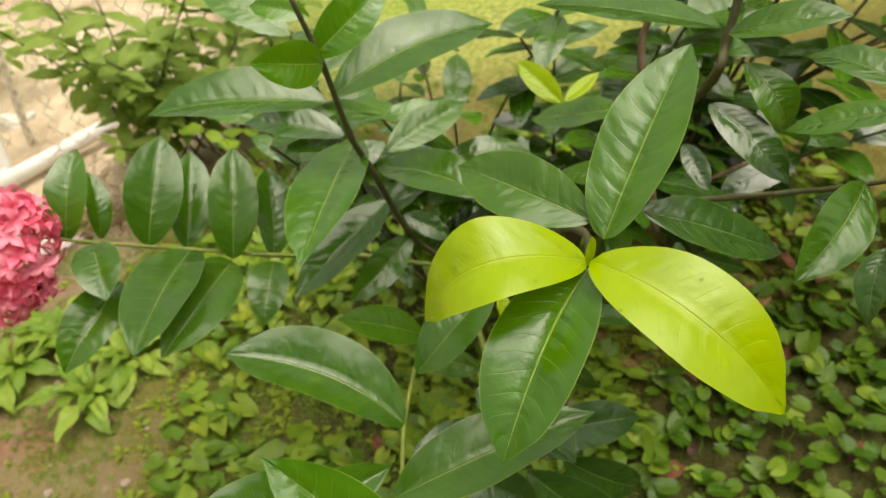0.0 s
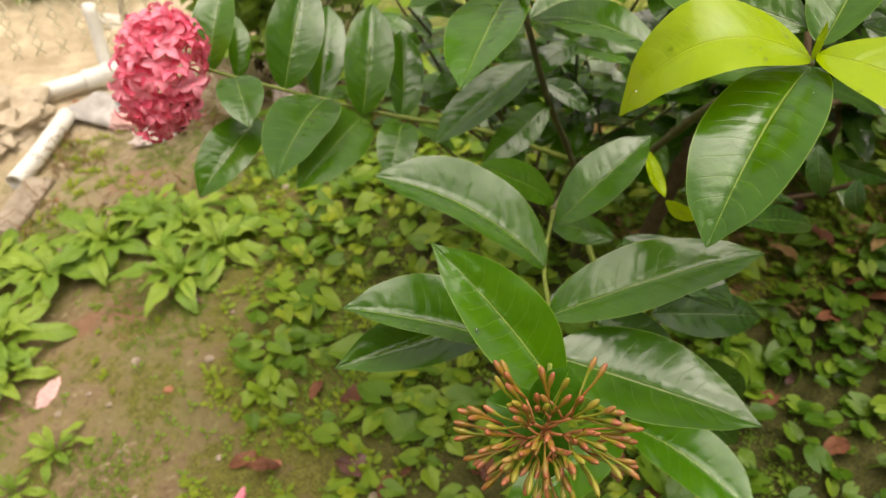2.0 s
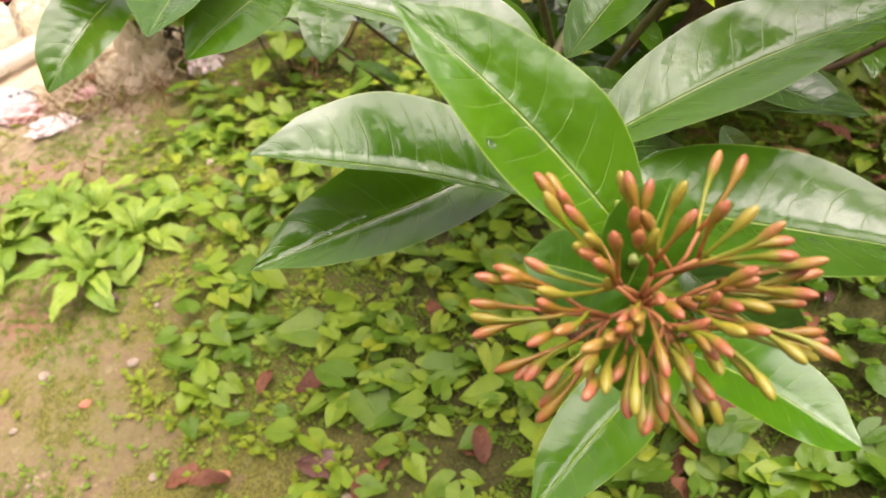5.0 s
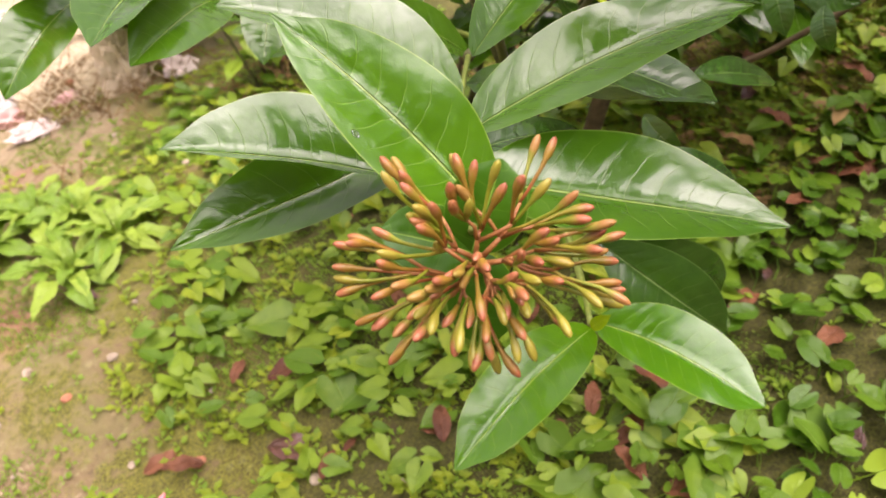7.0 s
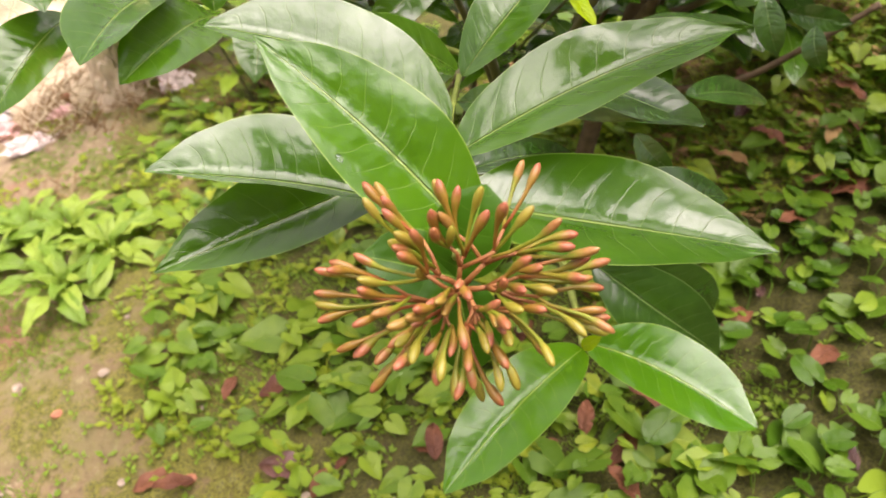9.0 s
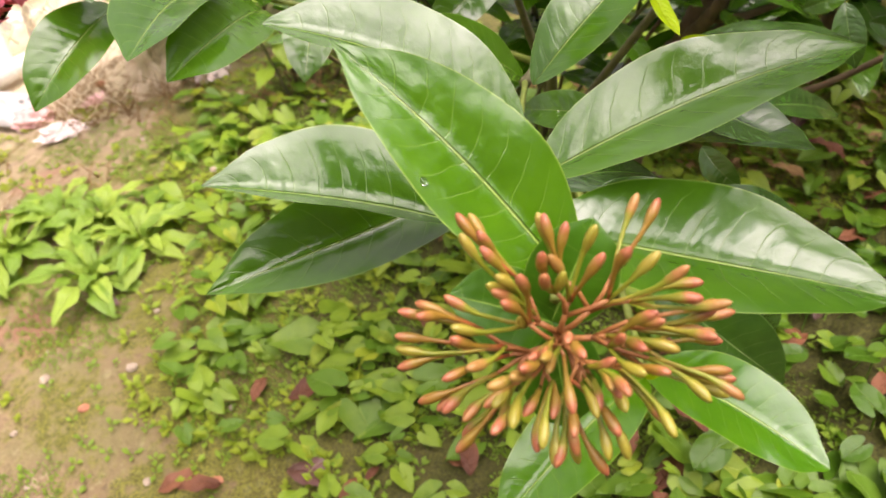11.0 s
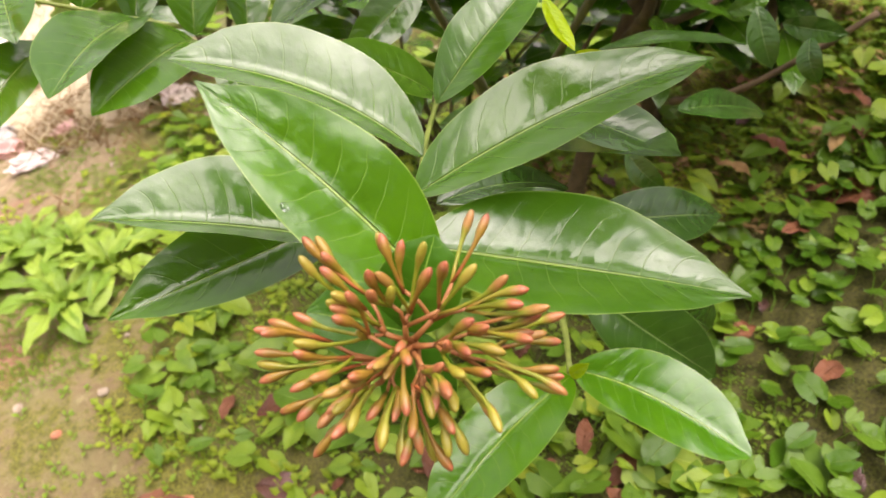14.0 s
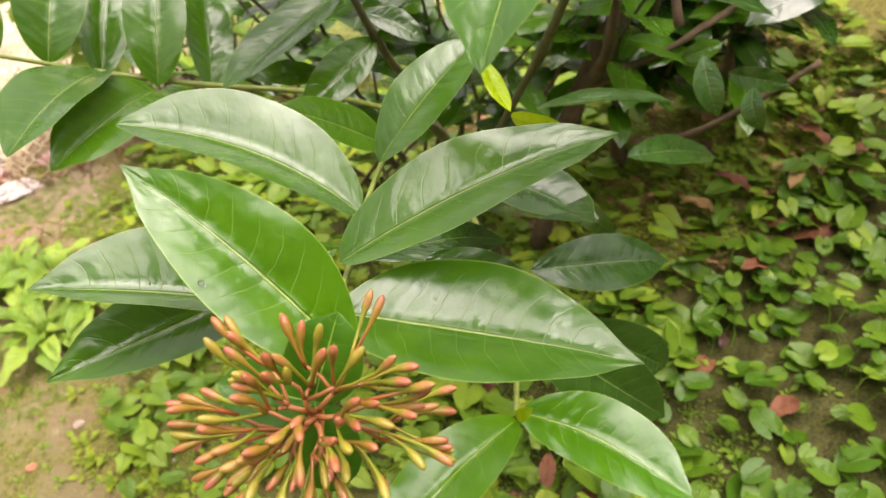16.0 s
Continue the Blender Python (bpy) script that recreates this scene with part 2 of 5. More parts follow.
def soil_material():
    """Trodden earth with moss, grit and painted shrub shade; drier towards the fence, paled for its sunlight."""
    k = Nodes("garden_soil")
    pos = k.world()
    xyz = k.add("ShaderNodeSeparateXYZ")
    k.put(pos, xyz.inputs[0])
    big, mid, fine, grit = k.noise(1.7, 3.0, 0.5, pos), k.noise(9.0, 5.0, 0.65, pos), k.noise(60.0, 4.0, 0.65, pos), k.noise(260.0, 3.0, 0.7, pos)
    earth = k.mix(k.ramp(mid, 0.32, 0.68), (0.175, 0.120, 0.064), (0.305, 0.224, 0.124))
    earth = k.mix(k.ramp(fine, 0.52, 0.72), earth, (0.43, 0.345, 0.225))
    earth = k.mix(k.math("MULTIPLY", k.ramp(fine, 0.46, 0.30), 0.75), earth, (0.115, 0.080, 0.045))
    earth = k.mix(k.math("MULTIPLY", k.ramp(k.noise(3.3, 4.0, 0.6, pos), 0.45, 0.62), 0.55), earth, (0.170, 0.165, 0.060))
    earth = k.mix(k.math("MULTIPLY", k.ramp(k.noise(5.0, 3.0, 0.6, pos), 0.56, 0.68), 0.60), earth, (0.26, 0.115, 0.075))
    wide = k.noise(0.35, 4.0, 0.6, pos)
    # dry earth by the fence, paled further to stand for the sunlight there
    dry = k.ramp(k.math("ADD", xyz.outputs[1], k.math("MULTIPLY", big, 0.8)), 1.7, 2.7)
    dry = k.math("MULTIPLY", dry, k.ramp(k.math("ADD", k.math("MULTIPLY", wide, 6.0), xyz.outputs[1]), 8.5, 5.5))
    earth = k.mix(dry, earth, k.mix(k.ramp(mid, 0.35, 0.65), (0.46, 0.37, 0.24), (0.70, 0.58, 0.41)))
    # darkens the soil to the right: the shrubs' shade, put into the colour
    shrub_shade = k.ramp(k.math("ADD", xyz.outputs[0], k.math("ADD", k.math("MULTIPLY", mid, 0.5), k.math("MULTIPLY", k.math("SUBTRACT", k.noise(0.8, 3.0, 0.6, pos), 0.5), 0.5))), -0.15, 0.24)
    shrub_shade = k.math("MULTIPLY", shrub_shade, k.ramp(k.math("ADD", xyz.outputs[0], k.math("MULTIPLY", wide, 2.0)), 3.2, 1.8))
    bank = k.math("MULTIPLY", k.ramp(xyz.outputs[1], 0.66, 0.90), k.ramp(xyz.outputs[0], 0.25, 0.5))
    shrub_shade = k.math("MULTIPLY", shrub_shade, k.math("SUBTRACT", 1.0, k.math("MULTIPLY", bank, 0.8)))
    earth = k.mix(k.math("MULTIPLY", shrub_shade, 0.9), earth, k.mix(k.ramp(fine, 0.35, 0.65), (0.020, 0.016, 0.006), (0.056, 0.040, 0.017)))
    # brown bank earth, lightened to make up for light the rear shrubs block
    earth = k.mix(k.math("MULTIPLY", bank, 0.85), earth, k.mix(k.ramp(fine, 0.35, 0.65), (0.20, 0.14, 0.055), (0.48, 0.37, 0.16)))
    moss_at = k.math("ADD", k.math("MULTIPLY", mid, 0.7), k.math("ADD", k.math("MULTIPLY", fine, 0.35), k.math("MULTIPLY", k.ramp(xyz.outputs[0], -0.60, -0.20), 0.17)))
    moss_at = k.math("ADD", moss_at, k.math("MULTIPLY", bank, 0.22))
    moss = k.mix(k.ramp(grit, 0.35, 0.65), (0.040, 0.046, 0.005), (0.175, 0.180, 0.016))
    # moss takes a darker tone under the same painted shade
    moss = k.mix(k.math("MULTIPLY", shrub_shade, 0.75), moss, k.mix(k.ramp(grit, 0.35, 0.65), (0.014, 0.020, 0.003), (0.060, 0.074, 0.009)))
    near = k.math("MULTIPLY", k.ramp(xyz.outputs[1], 2.3, 1.6), k.math("SUBTRACT", 1.0, k.math("MULTIPLY", shrub_shade, 0.25)))
    col = k.mix(k.math("MULTIPLY", k.math("MULTIPLY", k.ramp(moss_at, 0.50, 0.62), 0.85), near), earth, moss)
    lawn = k.mix(k.ramp(fine, 0.35, 0.65), (0.16, 0.26, 0.03), (0.40, 0.46, 0.10))
    col = k.mix(k.math("MULTIPLY", k.ramp(k.math("ADD", xyz.outputs[0], k.math("ADD", big, k.math("MULTIPLY", k.math("SUBTRACT", wide, 0.5), 1.5))), 0.1, 1.0), k.ramp(k.math("ADD", xyz.outputs[1], big), 2.0, 3.0)), col, lawn)
    out = k.math("MAXIMUM", k.math("ABSOLUTE", k.math("SUBTRACT", xyz.outputs[1], 1.0)), k.math("ABSOLUTE", xyz.outputs[0]))
    meadow = k.mix(k.ramp(k.noise(0.9, 5.0, 0.6, pos), 0.35, 0.65), (0.13, 0.19, 0.03), (0.30, 0.27, 0.13))
    col = k.mix(k.ramp(k.math("ADD", out, k.math("MULTIPLY", wide, 3.0)), 4.2, 7.0), col, meadow)
    k.bump(k.math("ADD", k.math("MULTIPLY", fine, 0.7), k.math("ADD", k.math("MULTIPLY", grit, 0.45), mid)), 0.8, 0.012)
    return k.finish(col, 0.9, 0.3)


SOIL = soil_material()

# ---- mesh helpers ----
rng = random.Random(7)


def mesh_of(name, verts, faces, material, uvs=None, smooth=True):
    me = bpy.data.meshes.new(name)
    me.from_pydata(verts, [], faces)
    if uvs:
        layer = me.uv_layers.new(name="blade")
        for loop in me.loops:
            layer.data[loop.index].uv = uvs[loop.vertex_index]
    me.polygons.foreach_set("use_smooth", [smooth] * len(me.polygons))
    me.materials.append(material)
    return me


def child(name, me, parent, m=None, label=""):
    ob = new(name, me)
    ob.parent = parent
    if m is not None:
        ob.matrix_basis = m
    return tagged(ob, label)


def ring_faces(rings, n):
    return [(a * n + b, a * n + (b + 1) % n, (a + 1) * n + (b + 1) % n, (a + 1) * n + b) for a in range(rings - 1) for b in range(n)]


def tube(points, radii, n=8, cap=True):
    """A round tube through points: its vertices, faces and blade coordinates."""
    pts = [Vector(p) for p in points]
    verts, uvs = [], []
    side = Vector((0.31, 0.52, 0.79))
    for i, p in enumerate(pts):
        way = (pts[min(i + 1, len(pts) - 1)] - pts[max(i - 1, 0)]).normalized()
        a = (side - way * side.dot(way)).normalized()
        b = way.cross(a)
        side = a
        for j in range(n):
            c = 2 * math.pi * j / n
            verts.append(p + (a * math.cos(c) + b * math.sin(c)) * radii[i])
            uvs.append((i / (len(pts) - 1), j / n))
    faces = ring_faces(len(pts), n)
    if cap:
        faces += [tuple(reversed(range(n))), tuple(range((len(pts) - 1) * n, len(pts) * n))]
    return verts, faces, uvs


def curve(points, steps=5):
    """Points on a smooth line through the given ones."""
    pts = [Vector(p) for p in points]
    ext = [pts[0] * 2 - pts[1], *pts, pts[-1] * 2 - pts[-2]]
    out = []
    for i in range(1, len(ext) - 2):
        p0, p1, p2, p3 = ext[i - 1 : i + 3]
        for s in range(steps):
            u = s / steps
            out.append(0.5 * (2 * p1 + (p2 - p0) * u + (2 * p0 - 5 * p1 + 4 * p2 - p3) * u * u + (3 * p1 - p0 - 3 * p2 + p3) * u**3))
    return out + [pts[-1]]


def stem(name, points, r0, r1, material, parent, label="", nodes=0.0):
    pts = curve(points)
    radii = [r0 + (r1 - r0) * i / (len(pts) - 1) for i in range(len(pts))]
    if nodes:
        radii = [r * (1 + 0.25 * (i % 5 == 0)) for i, r in enumerate(radii)]
    v, f, u = tube(pts, radii)
    return child(name, mesh_of(name, v, f, material, u), parent, None, label)


def blade(length, width, arch, fold, material, rows=18, cols=8, wave=0.02, seed=0.0, tip=1.0, full=0.68, sway=0.0, peak=0.93):
    """A leaf blade along x, its upper face towards z: parabolic arch, sideways sway, folded along the midrib, wavy rim."""
    verts, uvs = [], []
    for i in range(rows + 1):
        u = i / rows
        s = 0.45 * u + 0.55 * (0.5 - 0.5 * math.cos(math.pi * u))
        q = max(0.0, (s - 0.84) / 0.16)
        h = width / 2 * (max(0.0, math.sin(math.pi * s**peak)) ** full * (1 - 0.42 * tip * q * q * (3 - 2 * q)) if 0 < i < rows else 0.012)
        for j in range(cols + 1):
            v = 2 * j / cols - 1
            a = abs(v)
            ripple = wave * length * a * a * math.sin(9.0 * s * math.pi / 2 + seed + (1.7 if v > 0 else 0.0)) * 0.5
            z = arch * length * 4 * s * (1 - s) + a * h * math.sin(fold) - a * a * h * 0.12 + ripple * min(1.0, 6 * s * (1 - s))
            y = v * h * math.cos(fold) + (sway + 0.006 * math.sin(3.0 * s + seed)) * length * s * (1 - s) * 4
            verts.append((s * length, y, z))
            uvs.append((s, v))
    n = cols + 1
    faces = [(i * n + j, (i + 1) * n + j, (i + 1) * n + j + 1, i * n + j + 1) for i in range(rows) for j in range(cols)]
    return mesh_of("leaf", verts, faces, material, uvs)


FACING = Vector((-0.1, -0.62, 0.78)).normalized()


def leaf_pose(base, way, turn):
    """A leaf's pose: x along way, z as near to the open side as can be, then turned about x."""
    a = Vector(way).normalized()
    n = (FACING - a * FACING.dot(a)).normalized()
    s = a.cross(n)
    c, q = math.cos(radians(turn)), math.sin(radians(turn))
    up = n * c + s * q
    y = up.cross(a)
    m = Matrix((a, y, up)).transposed().to_4x4()
    m.translation = base
    return m


def thing(name, at, label, category, group="", kind=""):
    ob = new(name)
    ob.empty_display_size = 0.05
    ob.location = at
    return tagged(ob, label, category, group, kind)


# ---- ground ----
def ground_z(x, y):
    lift = 0.325 * 1.1 * math.tanh(x / 1.1)
    bank = 0.13 * math.exp(-(((x - 0.95) / 0.42) ** 2)) * math.exp(-(((y - 1.15) / 0.35) ** 2))
    bumps = 0.022 * noise.noise(Vector((x * 3.1, y * 3.1, 0.3))) + 0.010 * noise.noise(Vector((x * 11, y * 11, 4.0))) + 0.004 * noise.noise(Vector((x * 34, y * 34, 7.0)))
    rough = max(0.0, min(1.0, (x - 0.28) / 0.2)) * max(0.0, min(1.0, (y - 0.54 - 0.3 * x) / 0.15)) * max(0.0, min(1.0, (1.8 - y) / 0.4)) * max(0.0, min(1.0, (1.7 - x) / 0.4))
    clods = 0.030 * noise.noise(Vector((x * 14, y * 14, 1.5))) + 0.016 * noise.noise(Vector((x * 31, y * 31, 8.0)))
    return lift + bank + bumps + rough * clods


def spread(lo, hi, step, far):
    mid = [lo + step * i for i in range(int(round((hi - lo) / step)) + 1)]
    out, d = [], step
    while not out or out[-1] < far:
        d *= 1.5
        out.append((out[-1] if out else 0.0) + d)
    return [lo - o for o in reversed(out)] + mid + [hi + o for o in out]


gx, gy = spread(-1.7, 1.6, 0.022, 400), spread(-0.2, 3.4, 0.022, 400)
gverts = [(x, y, ground_z(x, y)) for y in gy for x in gx]
gn = len(gx)
gfaces = [(j * gn + i, j * gn + i + 1, (j + 1) * gn + i + 1, (j + 1) * gn + i) for j in range(len(gy) - 1) for i in range(gn - 1)]
ground = tagged(new("ground", mesh_of("ground", gverts, gfaces, SOIL)), "brown garden soil with moss and painted shrub shade", "ground", kind="structure")


def on_ground(x, y, up=0.0):
    return Vector((x, y, ground_z(x, y) + up))


# plain unseen walls, added to close the garden and darken low leaf reflections
PLASTER = plain("weathered_plaster", (0.10, 0.11, 0.07), (0.20, 0.19, 0.14), 2.5, 0.9, 0.5, 0.004)


def unseen_wall(name, at, size):
    bm = bmesh.new()
    bmesh.ops.create_cube(bm, size=1.0)
    for v in bm.verts:
        v.co = Vector([c + s * q for c, s, q in zip(at, size, v.co)])
    bmesh.ops.bevel(bm, geom=bm.edges[:], offset=0.01, segments=2, affect="EDGES")
    me = bpy.data.meshes.new(name)
    bm.to_mesh(me)
    bm.free()
    me.materials.append(PLASTER)
    tagged(new(name, me), "unseen plaster wall added to darken leaf reflections", "wall", kind="structure")


unseen_wall("unseen_wall_east", (2.9, 2.2, 1.45), (0.22, 4.8, 3.3))
unseen_wall("unseen_wall_south", (0.4, -1.75, 1.15), (5.4, 0.22, 2.9))
unseen_wall("unseen_wall_north", (1.58, 4.70, 1.2), (2.40, 0.22, 2.8))

# ---- the front shrub: leaves, stems, a cluster of buds and a pink flower head ----
FRONT = thing("ixora_shrub", on_ground(0.24, 0.95), "glossy green ixora shrub with orange buds and a pink flower head", "shrub")
REAR = thing("ixora_shrub", on_ground(0.52, 0.90), "dense dark green ixora shrub behind the budding one", "shrub")
leaf_count = [0]
LEAVES = []


def under(parent, m):
    return Matrix.Translation(-parent.location) @ m


def shrub_leaf(parent, base, tip, width, turn, arch, fold, material, full=0.68, sway=0.0, peak=0.93):
    leaf_count[0] += 1
    base, tip = Vector(base), Vector(tip)
    way = tip - base
    me = blade(way.length, width, arch, fold, material, seed=leaf_count[0] * 1.3, rows=26, cols=10, wave=0.012, full=full, sway=sway, peak=peak)
    LEAVES.append(child("leaf", me, parent, under(parent, leaf_pose(base, way, turn))))


shrub_leaf(FRONT, (0.0800, 0.3601, 0.8223), (-0.0124, 0.3807, 0.7745), 0.0572, 24, 0.36, 0.32, YOUNG, 0.56)
shrub_leaf(FRONT, (0.0778, 0.3538, 0.8280), (0.1545, 0.2577, 0.7860), 0.0617, -8, 0.20, 0.32, YOUNG, 0.56)
shrub_leaf(FRONT, (0.0998, 0.3809, 0.8182), (0.1736, 0.4487, 0.9081), 0.0604, -41, 0.03, 0.42, FRESH, 0.56)
shrub_leaf(FRONT, (0.0801, 0.3581, 0.8183), (0.0071, 0.2825, 0.7569), 0.0657, 37, 0.09, 0.42, FRESH, 0.56)
shrub_leaf(FRONT, (0.0997, 0.3965, 0.8205), (0.0387, 0.4910, 0.8100), 0.0497, -8, 0.06, 0.38, LEAF)
shrub_leaf(REAR, (0.1309, 0.3945, 0.8243), (0.2371, 0.3779, 0.7834), 0.0437, -24, 0.03, 0.25, DARK)
shrub_leaf(FRONT, (-0.0433, 0.2969, 0.6171), (-0.1243, 0.3622, 0.6963), 0.0584, 9, 0.020, 0.44, FRESH, 0.78, -0.017, 0.83)
shrub_leaf(FRONT, (-0.0478, 0.3270, 0.6217), (0.0768, 0.2558, 0.6226), 0.0776, -31, -0.027, 0.44, LEAF, 0.80, 0.036, 0.82)
shrub_leaf(FRONT, (-0.0700, 0.3505, 0.6078), (-0.1815, 0.3675, 0.6353), 0.0732, 36, 0.018, 0.73, LEAF, 0.65, -0.026, 0.84)
shrub_leaf(FRONT, (-0.0349, 0.3953, 0.6042), (-0.1889, 0.3569, 0.5844), 0.0600, 13, 0.007, 0.63, LEAF, 0.70, 0.006, 1.02)
shrub_leaf(FRONT, (0.0946, 0.4143, 0.3851), (0.2093, 0.3271, 0.3449), 0.0749, -19, -0.087, 0.44, BRIGHT, 0.50, 0.105, 1.02)
shrub_leaf(FRONT, (0.0901, 0.4088, 0.3854), (-0.0480, 0.3278, 0.3657), 0.0656, 24, 0.092, 0.51, BRIGHT, 0.53, -0.001, 1.02)
shrub_leaf(FRONT, (-0.0130, 0.4445, 0.5865), (-0.1491, 0.5117, 0.6368), 0.0783, 28, 0.035, 0.62, LEAF, 0.45, -0.078, 1.00)
shrub_leaf(FRONT, (-0.0390, 0.3544, 0.6280), (0.1087, 0.3585, 0.6741), 0.0596, -31, 0.071, 0.48, LEAF, 0.72, -0.016, 0.78)
shrub_leaf(FRONT, (0.0085, 0.4913, 0.5926), (0.0914, 0.5269, 0.6576), 0.0534, -28, 0.076, 0.37, LEAF, 0.70, -0.034, 0.96)
shrub_leaf(FRONT, (0.0472, 0.4423, 0.6182), (0.1097, 0.3667, 0.6130), 0.0505, -27, 0.010, 0.31, DARK, 0.69, 0.006, 0.94)
shrub_leaf(FRONT, (0.0369, 0.5798, 0.5454), (-0.0517, 0.5584, 0.6095), 0.0423, 16, 0.03, 0.38, LEAF)
shrub_leaf(FRONT, (0.1269, 0.4880, 0.4684), (0.2723, 0.5076, 0.4270), 0.0508, 2, 0.041, 0.25, DARK, 0.69, 0.009, 0.93)
shrub_leaf(FRONT, (0.2800, 0.6168, 0.4710), (0.4139, 0.6515, 0.4244), 0.0407, -18, 0.048, 0.29, DARK, 0.68, 0.008, 0.94)
shrub_leaf(FRONT, (0.1387, 0.5306, 0.5916), (0.2367, 0.4952, 0.5996), 0.0418, -52, 0.050, 0.30, DARK, 0.65, 0.001, 1.01)
shrub_leaf(FRONT, (0.0969, 0.5351, 0.6361), (0.1027, 0.4921, 0.6157), 0.0182, -24, -0.05, 0.25, YOUNG)
shrub_leaf(FRONT, (0.1030, 0.4912, 0.6128), (0.1242, 0.4586, 0.6228), 0.0177, 60, 0.12, 0.32, YOUNG)
shrub_leaf(FRONT, (-0.3060, 0.7344, 0.6097), (-0.2852, 0.8026, 0.6777), 0.0468, 4, 0.12, 0.44, LEAF, 0.56)
shrub_leaf(FRONT, (-0.2832, 0.7699, 0.5809), (-0.2883, 0.8247, 0.6338), 0.0313, 40, 0.12, 0.44, LEAF, 0.56)
shrub_leaf(FRONT, (-0.2316, 0.7441, 0.5823), (-0.2048, 0.8318, 0.6649), 0.0667, 16, 0.09, 0.44, LEAF, 0.56)
shrub_leaf(FRONT, (-0.1965, 0.7660, 0.5543), (-0.1800, 0.8586, 0.6254), 0.0523, 20, 0.06, 0.44, LEAF, 0.56)
shrub_leaf(FRONT, (-0.1472, 0.7413, 0.5493), (-0.1294, 0.8336, 0.6381), 0.0614, 8, 0.09, 0.44, LEAF, 0.56)
shrub_leaf(FRONT, (-0.1025, 0.7544, 0.5329), (-0.0950, 0.8455, 0.5986), 0.0499, 24, 0.09, 0.44, LEAF, 0.56)
shrub_leaf(FRONT, (-0.2781, 0.7189, 0.6127), (-0.2614, 0.6407, 0.6031), 0.0487, -12, 0.09, 0.37, LEAF, 0.56)
shrub_leaf(FRONT, (-0.2575, 0.6974, 0.5759), (-0.3151, 0.6183, 0.5372), 0.0559, -4, 0.12, 0.44, LEAF, 0.56)
shrub_leaf(FRONT, (-0.1896, 0.7412, 0.5704), (-0.2356, 0.5712, 0.5924), 0.0736, 0, 0.06, 0.44, LEAF, 0.56)
shrub_leaf(FRONT, (-0.1489, 0.7394, 0.5468), (-0.2178, 0.5889, 0.5662), 0.0663, -16, 0.06, 0.44, LEAF, 0.56)
shrub_leaf(FRONT, (-0.1020, 0.7359, 0.5415), (-0.1231, 0.6628, 0.5151), 0.0487, 0, 0.16, 0.37, LEAF, 0.56)
shrub_leaf(FRONT, (-0.0062, 0.6963, 0.7145), (-0.0792, 0.5306, 0.7048), 0.0743, 24, 0.03, 0.38, FRESH)
shrub_leaf(FRONT, (-0.0328, 0.6651, 0.7755), (-0.1904, 0.6987, 0.7629), 0.0711, 27, 0.06, 0.46, LEAF)
shrub_leaf(FRONT, (-0.0392, 0.6090, 0.8409), (-0.0952, 0.5770, 0.8615), 0.0379, -40, 0.12, 0.31, BRIGHT)
shrub_leaf(FRONT, (-0.0454, 0.6119, 0.8458), (0.0159, 0.6232, 0.8926), 0.0390, 12, 0.09, 0.31, BRIGHT)
shrub_leaf(FRONT, (-0.0450, 0.6238, 0.8728), (-0.0891, 0.6480, 0.8748), 0.0222, -8, 0.12, 0.38, BRIGHT)
shrub_leaf(FRONT, (-0.0300, 0.6494, 0.7891), (0.1236, 0.6795, 0.8301), 0.0712, -22, 0.09, 0.38, LEAF)
shrub_leaf(FRONT, (0.0392, 0.7680, 0.6507), (0.1459, 0.8251, 0.6708), 0.0466, -4, 0.03, 0.38, LEAF)
shrub_leaf(FRONT, (-0.0094, 0.7511, 0.6878), (-0.1116, 0.8015, 0.6870), 0.0433, 16, 0.06, 0.38, DARK)
shrub_leaf(FRONT, (0.0262, 0.6904, 0.6416), (-0.0868, 0.5959, 0.6079), 0.0574, 28, 0.00, 0.38, LEAF)
shrub_leaf(FRONT, (0.0464, 0.6774, 0.5975), (-0.0305, 0.6297, 0.5598), 0.0402, -12, 0.06, 0.38, LEAF)
shrub_leaf(FRONT, (0.0419, 0.6932, 0.6159), (0.0887, 0.6640, 0.5948), 0.0278, -4, 0.09, 0.38, DARK)
shrub_leaf(FRONT, (0.0965, 0.5732, 0.7158), (0.0088, 0.6616, 0.7014), 0.0552, 20, 0.09, 0.38, LEAF)
shrub_leaf(REAR, (0.2712, 0.6778, 0.7262), (0.2057, 0.7576, 0.6767), 0.0469, 20, 0.00, 0.25, LEAF)
shrub_leaf(REAR, (0.2460, 0.4835, 0.8716), (0.2770, 0.4568, 0.8258), 0.0326, 12, 0.25, 0.32, FRESH)
shrub_leaf(REAR, (0.2799, 0.3775, 0.8344), (0.2093, 0.3350, 0.8005), 0.0392, -4, 0.09, 0.32, LEAF)
shrub_leaf(REAR, (0.2254, 0.4822, 0.8419), (0.2645, 0.4217, 0.8058), 0.0330, 8, 0.09, 0.32, DARK)
shrub_leaf(REAR, (0.2329, 0.5037, 0.8911), (0.1319, 0.6040, 0.8765), 0.0544, 32, 0.03, 0.25, LEAF)
shrub_leaf(REAR, (0.2376, 0.4986, 0.8878), (0.2851, 0.4437, 0.9192), 0.0324, -12, 0.06, 0.32, LEAF)
shrub_leaf(REAR, (0.3095, 0.3976, 0.8854), (0.2902, 0.4763, 0.8767), 0.0334, 0, 0.09, 0.32, LEAF)
shrub_leaf(REAR, (0.2949, 0.3805, 0.8845), (0.2464, 0.4252, 0.8496), 0.0306, 32, 0.03, 0.25, LEAF)
shrub_leaf(REAR, (0.3175, 0.3699, 0.7786), (0.2871, 0.3326, 0.7471), 0.0253, 52, 0.16, 0.32, DARK)
